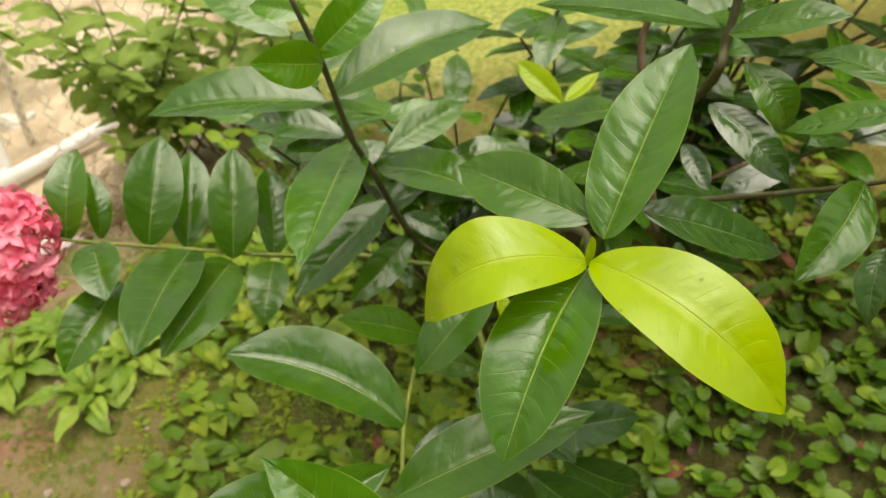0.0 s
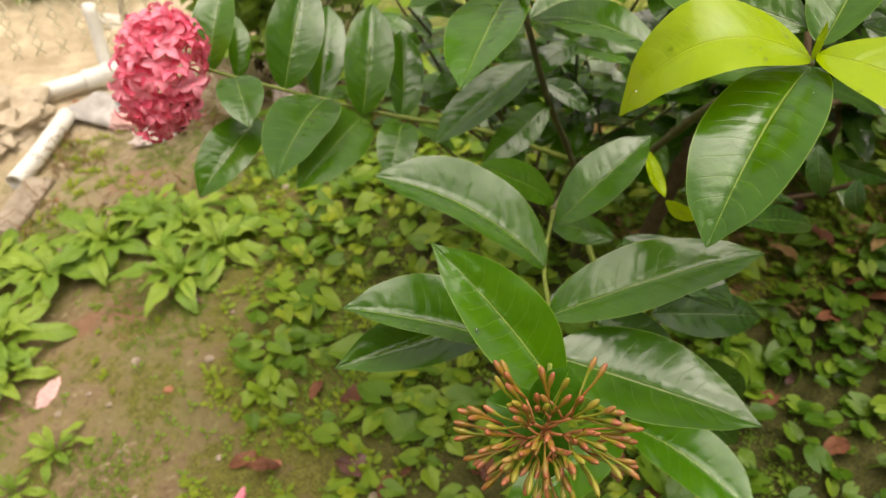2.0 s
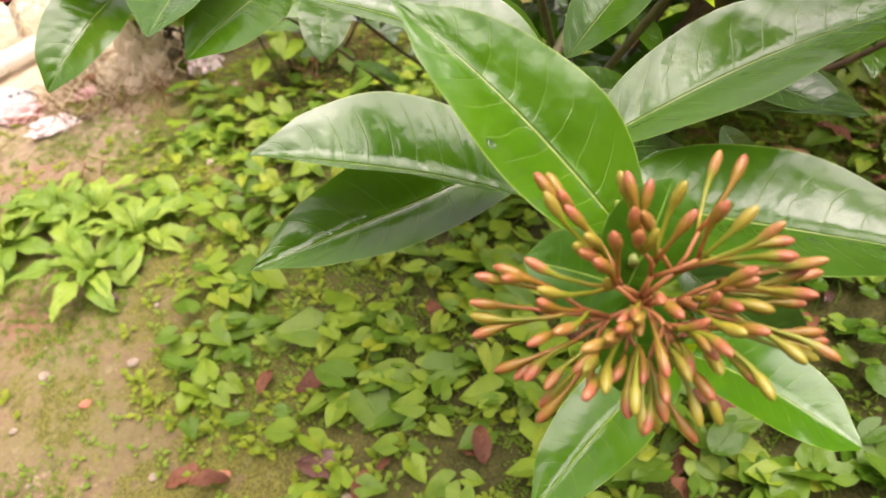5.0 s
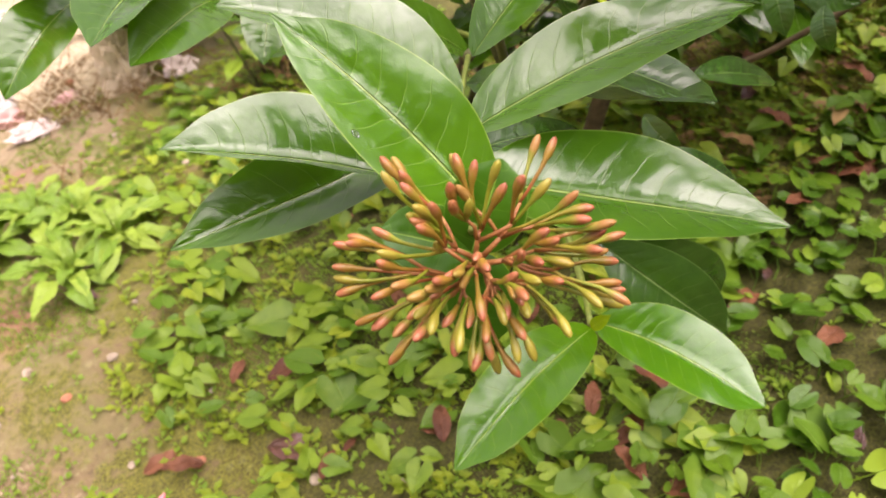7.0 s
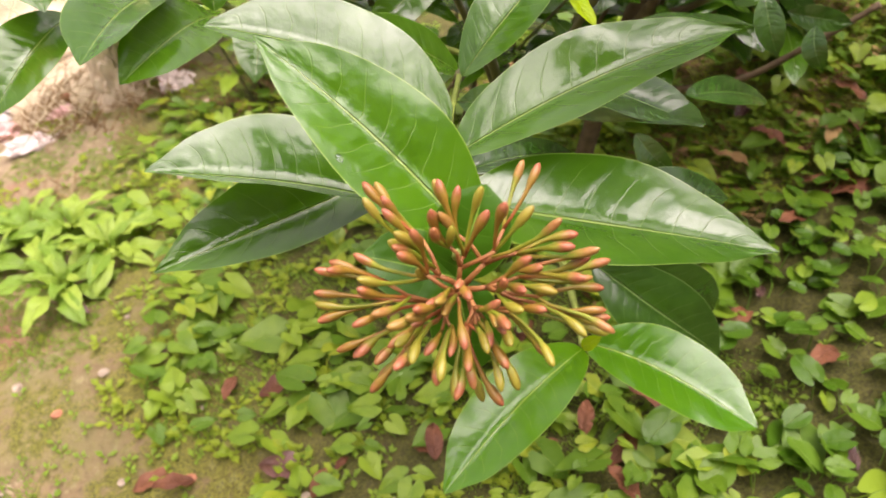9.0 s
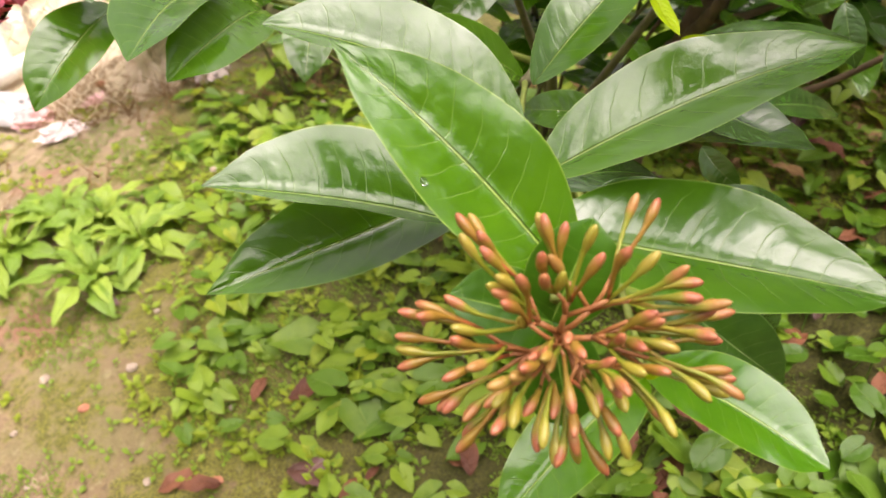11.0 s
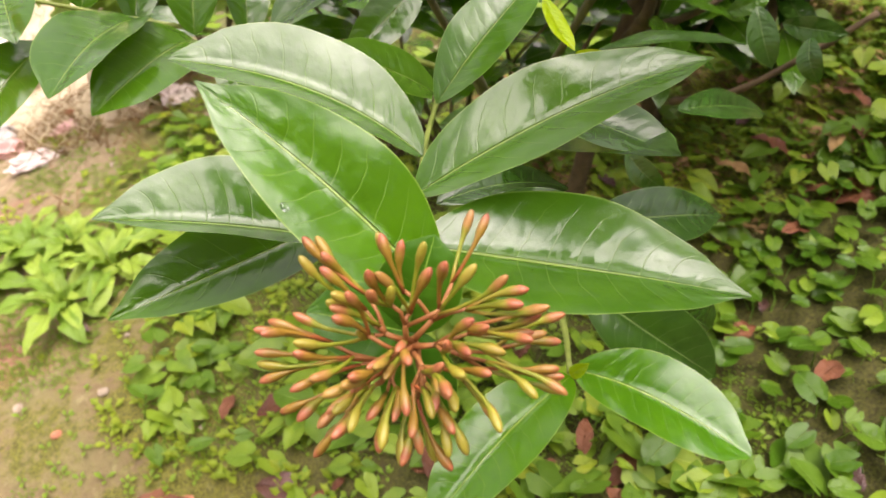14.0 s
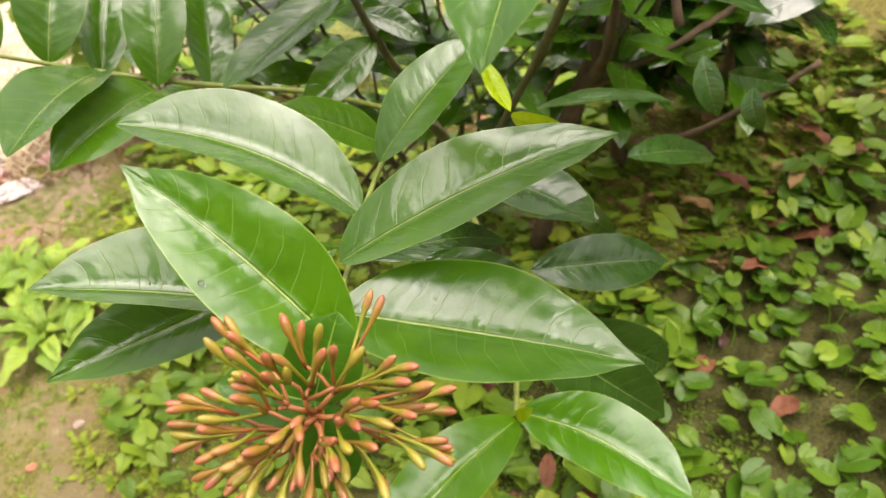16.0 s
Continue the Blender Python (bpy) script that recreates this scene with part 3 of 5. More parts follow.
shrub_leaf(REAR, (0.2167, 0.7062, 0.7245), (0.1824, 0.7598, 0.7503), 0.0281, -20, 0.06, 0.32, YOUNG)
shrub_leaf(REAR, (0.2194, 0.7057, 0.7259), (0.2615, 0.7214, 0.7475), 0.0189, -28, 0.00, 0.25, YOUNG)
shrub_leaf(REAR, (0.3007, 0.4307, 0.7822), (0.3298, 0.3871, 0.7730), 0.0250, 8, 0.16, 0.25, DARK)
shrub_leaf(REAR, (0.2707, 0.5603, 0.7549), (0.2742, 0.5126, 0.7347), 0.0213, 20, 0.06, 0.32, DARK)
shrub_leaf(FRONT, (-0.0640, 0.2700, 0.6300), (-0.0488, 0.2830, 0.6636), 0.0330, 0, 0.06, 0.25, CUP, 0.50)
shrub_leaf(FRONT, (-0.0640, 0.2700, 0.6300), (-0.0990, 0.2790, 0.6420), 0.0300, 0, 0.06, 0.25, CUP, 0.50)
shrub_leaf(FRONT, (-0.0640, 0.2700, 0.6300), (-0.0612, 0.2490, 0.5961), 0.0300, 0, 0.06, 0.25, CUP, 0.50)
shrub_leaf(REAR, (0.0795, 0.3570, 0.8220), (0.0754, 0.3538, 0.8467), 0.0096, 24, 0.00, 0.16, YOUNG)
shrub_leaf(FRONT, (0.0920, 0.4120, 0.3820), (0.0990, 0.4000, 0.4080), 0.0120, -16, 0.09, 0.38, YOUNG)
shrub_leaf(FRONT, (-0.0101, 0.4262, 0.5630), (0.0900, 0.4504, 0.5366), 0.0404, -36, 0.09, 0.25, DARK)
shrub_leaf(FRONT, (0.0713, 0.4873, 0.5704), (0.0979, 0.3507, 0.6257), 0.0614, -20, 0.00, 0.25, DARK)
shrub_leaf(FRONT, (0.1331, 0.4889, 0.3976), (0.2497, 0.4278, 0.3057), 0.0706, 16, 0.09, 0.32, DARK)
shrub_leaf(FRONT, (0.1896, 0.5134, 0.3664), (0.3050, 0.5099, 0.2690), 0.0619, 24, 0.09, 0.32, DARK)
shrub_leaf(FRONT, (-0.3163, 0.7110, 0.6134), (-0.3340, 0.6660, 0.5800), 0.0300, 10, 0.05, 0.35, DARK, 0.60)
shrub_leaf(FRONT, (0.2176, 0.5918, 0.4521), (0.2433, 0.5551, 0.4292), 0.0282, 52, 0.16, 0.25, DARK)
shrub_leaf(FRONT, (0.3678, 0.6535, 0.5479), (0.3755, 0.6182, 0.4985), 0.0288, 40, 0.12, 0.25, DARK)
shrub_leaf(FRONT, (0.4025, 0.6126, 0.5303), (0.4059, 0.5865, 0.4948), 0.0247, 56, 0.25, 0.25, DARK)
shrub_leaf(FRONT, (0.3970, 0.6471, 0.5299), (0.4398, 0.6062, 0.5310), 0.0260, 46, 0.09, 0.32, DARK)
shrub_leaf(FRONT, (0.4310, 0.7764, 0.4826), (0.4687, 0.7573, 0.5055), 0.0240, 20, 0.09, 0.25, LEAF)
shrub_leaf(FRONT, (0.0134, 0.3942, 0.5847), (0.0866, 0.3704, 0.5422), 0.0387, -4, 0.09, 0.32, DARK)
shrub_leaf(FRONT, (0.0836, 0.5240, 0.5413), (0.0307, 0.5704, 0.5256), 0.0317, -8, 0.06, 0.32, LEAF)

# rain drops left on the youngest leaves
WATER = Nodes("water")
WATER.bsdf.inputs["Transmission Weight"].default_value = 1.0
WATER.bsdf.inputs["IOR"].default_value = 1.33
WATER.finish((0.95, 0.97, 0.95), 0.03)
bm = bmesh.new()
bmesh.ops.create_icosphere(bm, subdivisions=2, radius=1.0)
for v in bm.verts:
    v.co.z = v.co.z * 0.55 + 0.35
DROP = bpy.data.meshes.new("droplet")
bm.to_mesh(DROP)
bm.free()
DROP.polygons.foreach_set("use_smooth", [True] * len(DROP.polygons))
DROP.materials.append(WATER.mat)
drops = random.Random(5)
for leaf, count in zip(LEAVES[:4], (14, 6, 0, 3)):
    for i in range(count):
        v = leaf.data.vertices[drops.randrange(2, 24) * 11 + drops.randrange(1, 10)]
        child("droplet", DROP, leaf, Matrix.Translation(v.co) @ v.normal.to_track_quat("Z", "Y").to_matrix().to_4x4() @ Matrix.Scale(drops.uniform(0.0006, 0.0013), 4), "clear rain drop")

# a large drop on the pale upright leaf below the buds
spot = LEAVES[6]
near = spot.matrix_basis.inverted() @ (Vector((-0.098, 0.315, 0.666)) - FRONT.location)
v = min(spot.data.vertices, key=lambda q: (q.co - near).length)
child("droplet", DROP, spot, Matrix.Translation(v.co) @ v.normal.to_track_quat("Z", "Y").to_matrix().to_4x4() @ Matrix.Diagonal((0.0020, 0.0015, 0.0008, 1)), "clear rain drop")


def shrub_stem(parent, points, r0, r1, material=TWIG):
    stem("stem", [Vector(p) - parent.location for p in points], r0, r1, material, parent, nodes=1.0)


ROOT = on_ground(0.24, 0.95)
shrub_stem(FRONT, [ROOT, (0.22, 0.90, 0.22), (0.16, 0.80, 0.38), (0.08, 0.64, 0.53), (0.022, 0.54, 0.566)], 0.009, 0.0035)
shrub_stem(FRONT, [(0.022, 0.54, 0.566), (-0.011, 0.453, 0.582), (-0.03, 0.377, 0.61), (-0.054, 0.297, 0.637), (-0.064, 0.270, 0.641)], 0.0019, 0.0016, GREEN_STEM)
shrub_stem(FRONT, [(0.20, 0.86, 0.30), (0.20, 0.66, 0.58), (0.14, 0.48, 0.74), (0.082, 0.362, 0.818)], 0.005, 0.0024)
shrub_stem(FRONT, [(0.16, 0.80, 0.38), (0.10, 0.74, 0.50), (0.046, 0.677, 0.60), (0.0, 0.655, 0.71), (-0.018, 0.637, 0.756), (-0.040, 0.612, 0.84), (-0.06, 0.60, 0.90)], 0.0040, 0.0020)
shrub_stem(FRONT, [(0.12, 0.78, 0.45), (0.0, 0.76, 0.51), (-0.10, 0.748, 0.540), (-0.19, 0.748, 0.566), (-0.29, 0.73, 0.61), (-0.315, 0.725, 0.625)], 0.0032, 0.0014, GREEN_STEM)
shrub_stem(FRONT, [(0.18, 0.84, 0.30), (0.15, 0.62, 0.34), (0.12, 0.49, 0.36), (0.094, 0.417, 0.380)], 0.0045, 0.0022, GREEN_STEM)

# buds: red-brown forks that part twice, each end with three slender buds
HUB = Vector((-0.065, 0.258, 0.635))
AXIS = Vector((-0.20, -0.76, 0.58)).normalized()


def bud_mesh(length, fat):
    """A thin tube that swells into a blunt, spindle-shaped head."""
    head = 0.0102 / length
    prof = [(0.0, 0.0007), (0.35 * (1 - head), 0.0007)] + [(1 - head * q, w) for q, w in ((1.25, 0.0008), (1.05, 0.0010), (0.9, fat * 0.62), (0.72, fat * 0.9), (0.5, fat), (0.28, fat * 0.93), (0.12, fat * 0.68), (0.03, fat * 0.34), (0.0, 0.0002))]
    pts = [(0.07 * length * math.sin(math.pi * s), 0, s * length) for s, _ in prof]
    v, f, _ = tube(pts, [r for _, r in prof], 8)
    v = [p.lerp(Vector(pts[i // 8]), -0.07 if i % 2 else 0.07) for i, p in enumerate(v)]
    uvs = [(max(0.0, 1 - (1 - prof[i // 8][0]) / head * 0.34), (i % 8) / 8) for i in range(len(v))]
    return mesh_of("bud", v, f, BUD, uvs)


BUDS = [bud_mesh(l, w) for l, w in ((0.0235, 0.0019), (0.028, 0.0018), (0.020, 0.0019), (0.031, 0.0018), (0.0135, 0.0017))]
forks, hub_faces = [], []
u1 = AXIS.cross(Vector((0, 0, 1))).normalized()
u2 = AXIS.cross(u1)


def jitter(amount):
    return Vector([rng.uniform(-amount, amount) for _ in range(3)])


def add_fork(points, radii):
    v, f, _ = tube(points, radii, 6)
    hub_faces.extend(tuple(k + len(forks) for k in face) for face in f)
    forks.extend(p - FRONT.location for p in v)


def around(z, turn, wide=1.0):
    q = math.sqrt(1 - z * z)
    return (AXIS * z + (u1 * math.cos(turn) * wide + u2 * math.sin(turn)) * q).normalized()


arms = []
for i in range(9):
    d = around(0.95 - 0.80 * i / 8, i * 2.39996 + rng.uniform(-0.2, 0.2))
    tip = HUB + d * rng.uniform(0.011, 0.016)
    arms.append(tip)
    add_fork([HUB - AXIS * 0.014, HUB - AXIS * 0.004 + jitter(0.002), HUB + d * 0.006 + jitter(0.001), tip], [0.0014, 0.0013, 0.0011, 0.0010])
bud_poses = []
for i in range(33):
    z = min(0.95, max(0.02, 0.98 - 0.95 * ((i + 0.5) / 33) ** 1.00 + rng.uniform(-0.07, 0.07)))
    d = around(z, i * 2.39996 + rng.uniform(-0.3, 0.3), 1.40)
    if d.z < -0.20 and rng.random() < 0.28:
        continue
    arm = min(arms, key=lambda p: (p - HUB - d * 0.014).length)
    end = HUB + d * (rng.uniform(0.014, 0.020) + 0.010 * abs(d.dot(u1)) + 0.005 * max(0.0, d.dot(Vector((-0.1, 0.65, 0.75))))) + jitter(0.002)
    add_fork([arm - (arm - HUB) * 0.08, arm.lerp(end, 0.5) + jitter(0.0012), end], [0.0009, 0.0008, 0.0007])
    for k in range(3 if rng.random() < 0.75 else 2):
        way = (d + jitter(0.38)).normalized()
        bud_poses.append((end - d * 0.001, way))
for i in range(24):
    d = around(rng.uniform(0.35, 0.97), rng.uniform(0, 6.28))
    arm = min(arms, key=lambda p: (p - HUB - d * 0.014).length)
    end = arm + d * rng.uniform(0.002, 0.006) + jitter(0.002)
    add_fork([arm - (arm - HUB) * 0.08, end], [0.0008, 0.0006])
    bud_poses.append((end, (d + jitter(0.4)).normalized()))
stalk = plain("red_stalk", (0.24, 0.078, 0.026), (0.34, 0.15, 0.040), 200.0, 0.55)
cluster = child("inflorescence", mesh_of("inflorescence", forks, hub_faces, stalk, [(0.0, 0.0)] * len(forks)), FRONT, None, "head of unopened orange and yellow-green buds")
for at, way in bud_poses:
    m = way.to_track_quat("Z", "Y").to_matrix().to_4x4()
    m.translation = at - FRONT.location
    kind = (2, 4, 4)[rng.randrange(3)] if way.dot(AXIS) > 0.72 else (1, 3, 1, 0)[rng.randrange(4)] if abs(way.dot(u1)) > 0.6 else (0, 2, 0, 1)[rng.randrange(4)]
    child("bud", BUDS[kind], cluster, m @ Matrix.Rotation(rng.uniform(0, 6.28), 4, "Z"))

# pink flower head
HEAD, HEAD_WAY = Vector((-0.341, 0.690, 0.636)), Vector((-0.25, -0.70, 0.62)).normalized()


def petal_material():
    """Soft pink petals, paler towards the rim, that let light through."""
    k = Nodes("pink_petal")
    n = k.noise(160.0, 4.0, 0.6, k.place())
    col = k.mix(k.ramp(k.math("ADD", k.math("MULTIPLY", n, 0.6), k.math("MULTIPLY", k.random(), 0.4)), 0.3, 0.7), (0.84, 0.120, 0.225), (0.95, 0.35, 0.46))
    k.bump(n, 0.3, 0.001)
    k.finish(col, 0.45)
    glow = k.add("ShaderNodeBsdfTranslucent")
    k.put(col, glow.inputs["Color"])
    both = k.add("ShaderNodeMixShader")
    both.inputs[0].default_value = 0.35
    k.put(k.bsdf.outputs[0], both.inputs[1]), k.put(glow.outputs[0], both.inputs[2]), k.put(both.outputs[0], k.out.inputs["Surface"])
    return k.mat


PETAL = petal_material()


def flower_mesh(size, cup):
    """Four broad pointed petals on a thin tube, with a small pale throat."""
    verts, faces = [], []
    v, f, _ = tube([(0, 0, -0.026), (0, 0, 0.0)], [0.0008, 0.0012], 6)
    verts += [tuple(p) for p in v]
    faces += f
    for q in range(4):
        a = q * math.pi / 2
        k0 = len(verts)
        rows = [(0.0, 0.08), (0.2, 0.21), (0.45, 0.29), (0.7, 0.23), (0.88, 0.11), (1.0, 0.01)]
        for s, w in rows:
            for v in (-1, -0.5, 0, 0.5, 1):
                x, y, z = s * size, v * w * size, cup * math.sin(s * 2.2) * size + 0.10 * size * v * v - 0.3 * size * s * s
                verts.append((x * math.cos(a) - y * math.sin(a), x * math.sin(a) + y * math.cos(a), z))
        faces += [(k0 + i * 5 + j, k0 + (i + 1) * 5 + j, k0 + (i + 1) * 5 + j + 1, k0 + i * 5 + j + 1) for i in range(5) for j in range(4)]
    return mesh_of("flower", verts, faces, PETAL)


FLOWERS = [flower_mesh(0.0150, 0.10), flower_mesh(0.0165, 0.35), flower_mesh(0.0140, 0.70), flower_mesh(0.0160, -0.10)]
hv, hf, hu = tube([HEAD - HEAD_WAY * 0.03, HEAD, HEAD + HEAD_WAY * 0.02], [0.002, 0.006, 0.012], 8)
head = child("flower_head", mesh_of("flower_head", [p - FRONT.location for p in hv], hf, plain("pink_stalk", (0.4, 0.05, 0.06), (0.5, 0.1, 0.09), 90, 0.6)), FRONT, None, "rounded head of bright pink four-petalled flowers")
w1 = HEAD_WAY.cross(Vector((0, 0, 1))).normalized()
w2 = HEAD_WAY.cross(w1)
for i in range(112):
    z = 1 - 1.70 * (i + 0.5) / 112
    c = i * 2.39996
    r = math.sqrt(max(0.0, 1 - z * z))
    d = HEAD_WAY * z + w1 * math.cos(c) * r + w2 * math.sin(c) * r
    at = HEAD + HEAD_WAY * z * 0.036 + (w1 * math.cos(c) * 0.033 + w2 * math.sin(c) * 0.053) * r
    face = (d + Vector([rng.uniform(-0.65, 0.65) for _ in range(3)])).normalized()
    m = face.to_track_quat("Z", "Y").to_matrix().to_4x4() @ Matrix.Rotation(rng.uniform(0, 6.28), 4, "Z")
    m.translation = at + d * rng.uniform(-0.003, 0.006) - FRONT.location
    child("flower", FLOWERS[rng.randrange(4)], head, m)

# ---- shrubs behind, grown from pairs of leaves along leaning stems ----
SHAPES = {}


def shape(material, length, width, arch, fold, seed, wave=0.03, full=0.68, tip=1.0, peak=0.93):
    key = (material.name, round(length, 3), seed)
    if key not in SHAPES:
        SHAPES[key] = blade(length, width, arch, fold, material, rows=10, cols=6, seed=seed * 2.1, wave=wave, full=full, tip=tip, peak=peak)
    return SHAPES[key]


def grown_shrub(parent, stems, material_of, size, gap, seed, droop=0.25, ratio=0.40, full=0.68):
    """Stems with crossed pairs of leaves towards their ends."""
    r = random.Random(seed)
    for base, top, first in stems:
        base, top = Vector(base), Vector(top)
        mid = base.lerp(top, 0.5) + Vector((r.uniform(-0.05, 0.05), r.uniform(-0.05, 0.05), 0.02))
        pts = curve([base, mid, top], 6)
        stem("stem", [p - parent.location for p in pts[::2]], 0.0038, 0.0016, BARK if r.random() < 0.5 else TWIG, parent)
        way = (top - base)
        n = max(2, int(way.length * (1 - first) / gap))
        spin = r.uniform(0, math.pi)
        for i in range(n + 1):
            u = first + (1 - first) * i / n
            at = pts[min(len(pts) - 1, int(u * (len(pts) - 1)))].lerp(base.lerp(top, u), 0.3)
            for side in (0, math.pi):
                if r.random() < 0.12:
                    continue
                a = spin + side + r.uniform(-0.35, 0.35)
                out = Vector((math.cos(a), math.sin(a), r.uniform(-0.35, 0.45) - droop * (1 - u)))
                leaf_len = size * (1.0, 0.9, 0.78, 1.1)[r.randrange(4)]
                me = shape(material_of(r, u), leaf_len, leaf_len * ratio, 0.08, 0.2, r.randrange(4), full=full)
                up = Vector((r.uniform(-0.35, 0.35), r.uniform(-0.5, 0.1), 1.0))
                a2 = out.normalized()
                z = (up - a2 * up.dot(a2)).normalized()
                m = Matrix((a2, z.cross(a2), z)).transposed().to_4x4()
                m.translation = at - parent.location
                child("leaf", me, parent, m)
            spin += math.pi / 2


def ixora_green(r, u):
    return FRESH if r.random() < 0.07 else LEAF if r.random() < 0.65 else DARK


rear = random.Random(3)
grown_shrub(REAR, [((0.47 + rear.uniform(-0.05, 0.05), 0.95 + rear.uniform(-0.05, 0.05), 0.34), (0.22 + 0.6 * i / 19 + rear.uniform(-0.05, 0.05), 0.68 + rear.uniform(-0.06, 0.4), 0.48 + 0.36 * rear.random() + 0.12 * (i / 19)), 0.12) for i in range(20) if i % 2], ixora_green, 0.115, 0.045, 5)
grown_shrub(REAR, [((0.66 + rear.uniform(-0.03, 0.03), 0.98 + rear.uniform(-0.03, 0.03), 0.52), (0.42 + 0.55 * i / 13 + rear.uniform(-0.05, 0.05), 0.62 + rear.uniform(-0.08, 0.35), 0.80 + 0.20 * rear.random()), 0.70) for i in range(14) if i % 4 == 1], ixora_green, 0.125, 0.045, 15)
grown_shrub(REAR, [((0.66 + rear.uniform(-0.03, 0.03), 0.98 + rear.uniform(-0.03, 0.03), 0.50), (0.44 + 0.55 * i / 23 + rear.uniform(-0.05, 0.05), 0.82 + rear.uniform(-0.06, 0.30), 0.34 + 0.20 * rear.random()), 0.1) for i in range(14) if i % 2], ixora_green, 0.105, 0.045, 25, 0.8)
for pts, r0, r1, bark in (
    ([on_ground(0.33, 0.90), (0.342, 0.87, 0.36), (0.374, 0.877, 0.463), (0.395, 0.882, 0.496), (0.45, 0.89, 0.60)], 0.014, 0.008, BARK),
    ([(0.350, 0.87, 0.40), (0.377, 0.81, 0.459), (0.421, 0.796, 0.485), (0.455, 0.787, 0.513), (0.52, 0.75, 0.58)], 0.0045, 0.003, BARK),
    ([(0.47, 0.94, 0.36), (0.36, 0.72, 0.66), (0.239, 0.504, 0.85), (0.242, 0.505, 0.88), (0.243, 0.506, 0.95)], 0.0042, 0.0030, TWIG),
    ([on_ground(0.66, 1.0), (0.67, 0.99, 0.3), (0.66, 0.98, 0.54)], 0.016, 0.010, BARK),
    ([on_ground(0.50, 0.98), (0.48, 0.97, 0.25), (0.47, 0.95, 0.36)], 0.015, 0.009, BARK),
    ([(0.205, 0.50, 0.742), (0.254, 0.463, 0.767), (0.289, 0.442, 0.781), (0.305, 0.411, 0.805), (0.33, 0.37, 0.84)], 0.0024, 0.0016, TWIG),
    ([(0.36, 0.90, 0.38), (0.349, 0.822, 0.46), (0.34, 0.791, 0.514), (0.33, 0.77, 0.60)], 0.010, 0.004, BARK),
    ([(0.349, 0.83, 0.45), (0.395, 0.799, 0.474), (0.438, 0.782, 0.506), (0.50, 0.77, 0.55)], 0.0045, 0.003, BARK),
    ([(0.40, 0.80, 0.36), (0.434, 0.729, 0.407), (0.475, 0.668, 0.486), (0.50, 0.64, 0.53)], 0.0045, 0.003, BARK),
    ([(0.31, 0.62, 0.60), (0.315, 0.73, 0.75), (0.323, 0.746, 0.793), (0.33, 0.76, 0.84)], 0.004, 0.004, BARK),
):
    shrub_stem(REAR, pts, r0, r1, bark)
BACK = thing("ixora_shrub", on_ground(0.15, 1.25), "dark leafy ixora shrub with thin bare stems", "shrub")
grown_shrub(BACK, [((0.15 + rear.uniform(-0.12, 0.12), 1.25 + rear.uniform(-0.1, 0.1), 0.04), (-0.24 + 0.70 * i / 14 + rear.uniform(-0.05, 0.05), 1.08 + rear.uniform(-0.12, 0.3), 0.30 + 0.36 * rear.random()), 0.50) for i in range(15) if i % 2], ixora_green, 0.09, 0.055, 8)
MIDDLE = thing("ixora_shrub", on_ground(0.22, 1.06), "leafy ixora shrub among thin brown stems", "shrub")
# half the leaves in the lighter green, standing in for light on them
grown_shrub(MIDDLE, [((0.22 + rear.uniform(-0.06, 0.06), 1.06 + rear.uniform(-0.06, 0.06), 0.07), (-0.10 + 0.50 * i / 15 + rear.uniform(-0.04, 0.04), 0.84 + rear.uniform(-0.04, 0.18), 0.50 + 0.30 * rear.random()), 0.60) for i in range(16) if i % 5 < 4], lambda r, u: FRESH if r.random() < 0.5 else LEAF, 0.105, 0.05, 45)
PALE = thing("leafy_bush", on_ground(-0.28, 2.0), "matte light green bush with pointed leaves", "shrub")
grown_shrub(PALE, [((-0.28 + rear.uniform(-0.15, 0.15), 2.0 + rear.uniform(-0.1, 0.1), -0.09), (-0.66 + 0.72 * i / 41 + rear.uniform(-0.06, 0.06), 1.85 + rear.uniform(-0.15, 0.25), 0.12 + 0.48 * rear.random()), 0.40) for i in range(42) if i % 3], lambda r, u: BUSH, 0.090, 0.034, 11, 0.25, 0.40, 1.1)
HERB = thing("upright_weed", on_ground(-0.12, 1.64), "upright weed with hanging pointed green leaves", "weed")
grown_shrub(HERB, [(on_ground(-0.12 + 0.02 * i, 1.64 + rear.uniform(-0.04, 0.04)), on_ground(-0.23 + 0.052 * i, 1.60 + rear.uniform(-0.08, 0.10), 0.20 + 0.12 * rear.random()), 0.30) for i in range(6)], lambda r, u: COVER, 0.080, 0.050, 61, 0.8, 0.50, 1.0)

FAR = thing("leafy_bush", on_ground(-1.25, 2.95), "low yellow-green bush behind the fence", "shrub")
grown_shrub(FAR, [((-1.25 + rear.uniform(-0.1, 0.1), 2.95 + rear.uniform(-0.1, 0.1), -0.27), (-1.65 + 0.85 * i / 13 + rear.uniform(-0.06, 0.06), 2.9 + rear.uniform(-0.2, 0.25), -0.08 + 0.36 * rear.random()), 0.12) for i in range(14)], lambda r, u: BUSH, 0.085, 0.05, 19, 0.45, 0.40, 1.1)

# ---- weeds and creeping cover on the ground ----


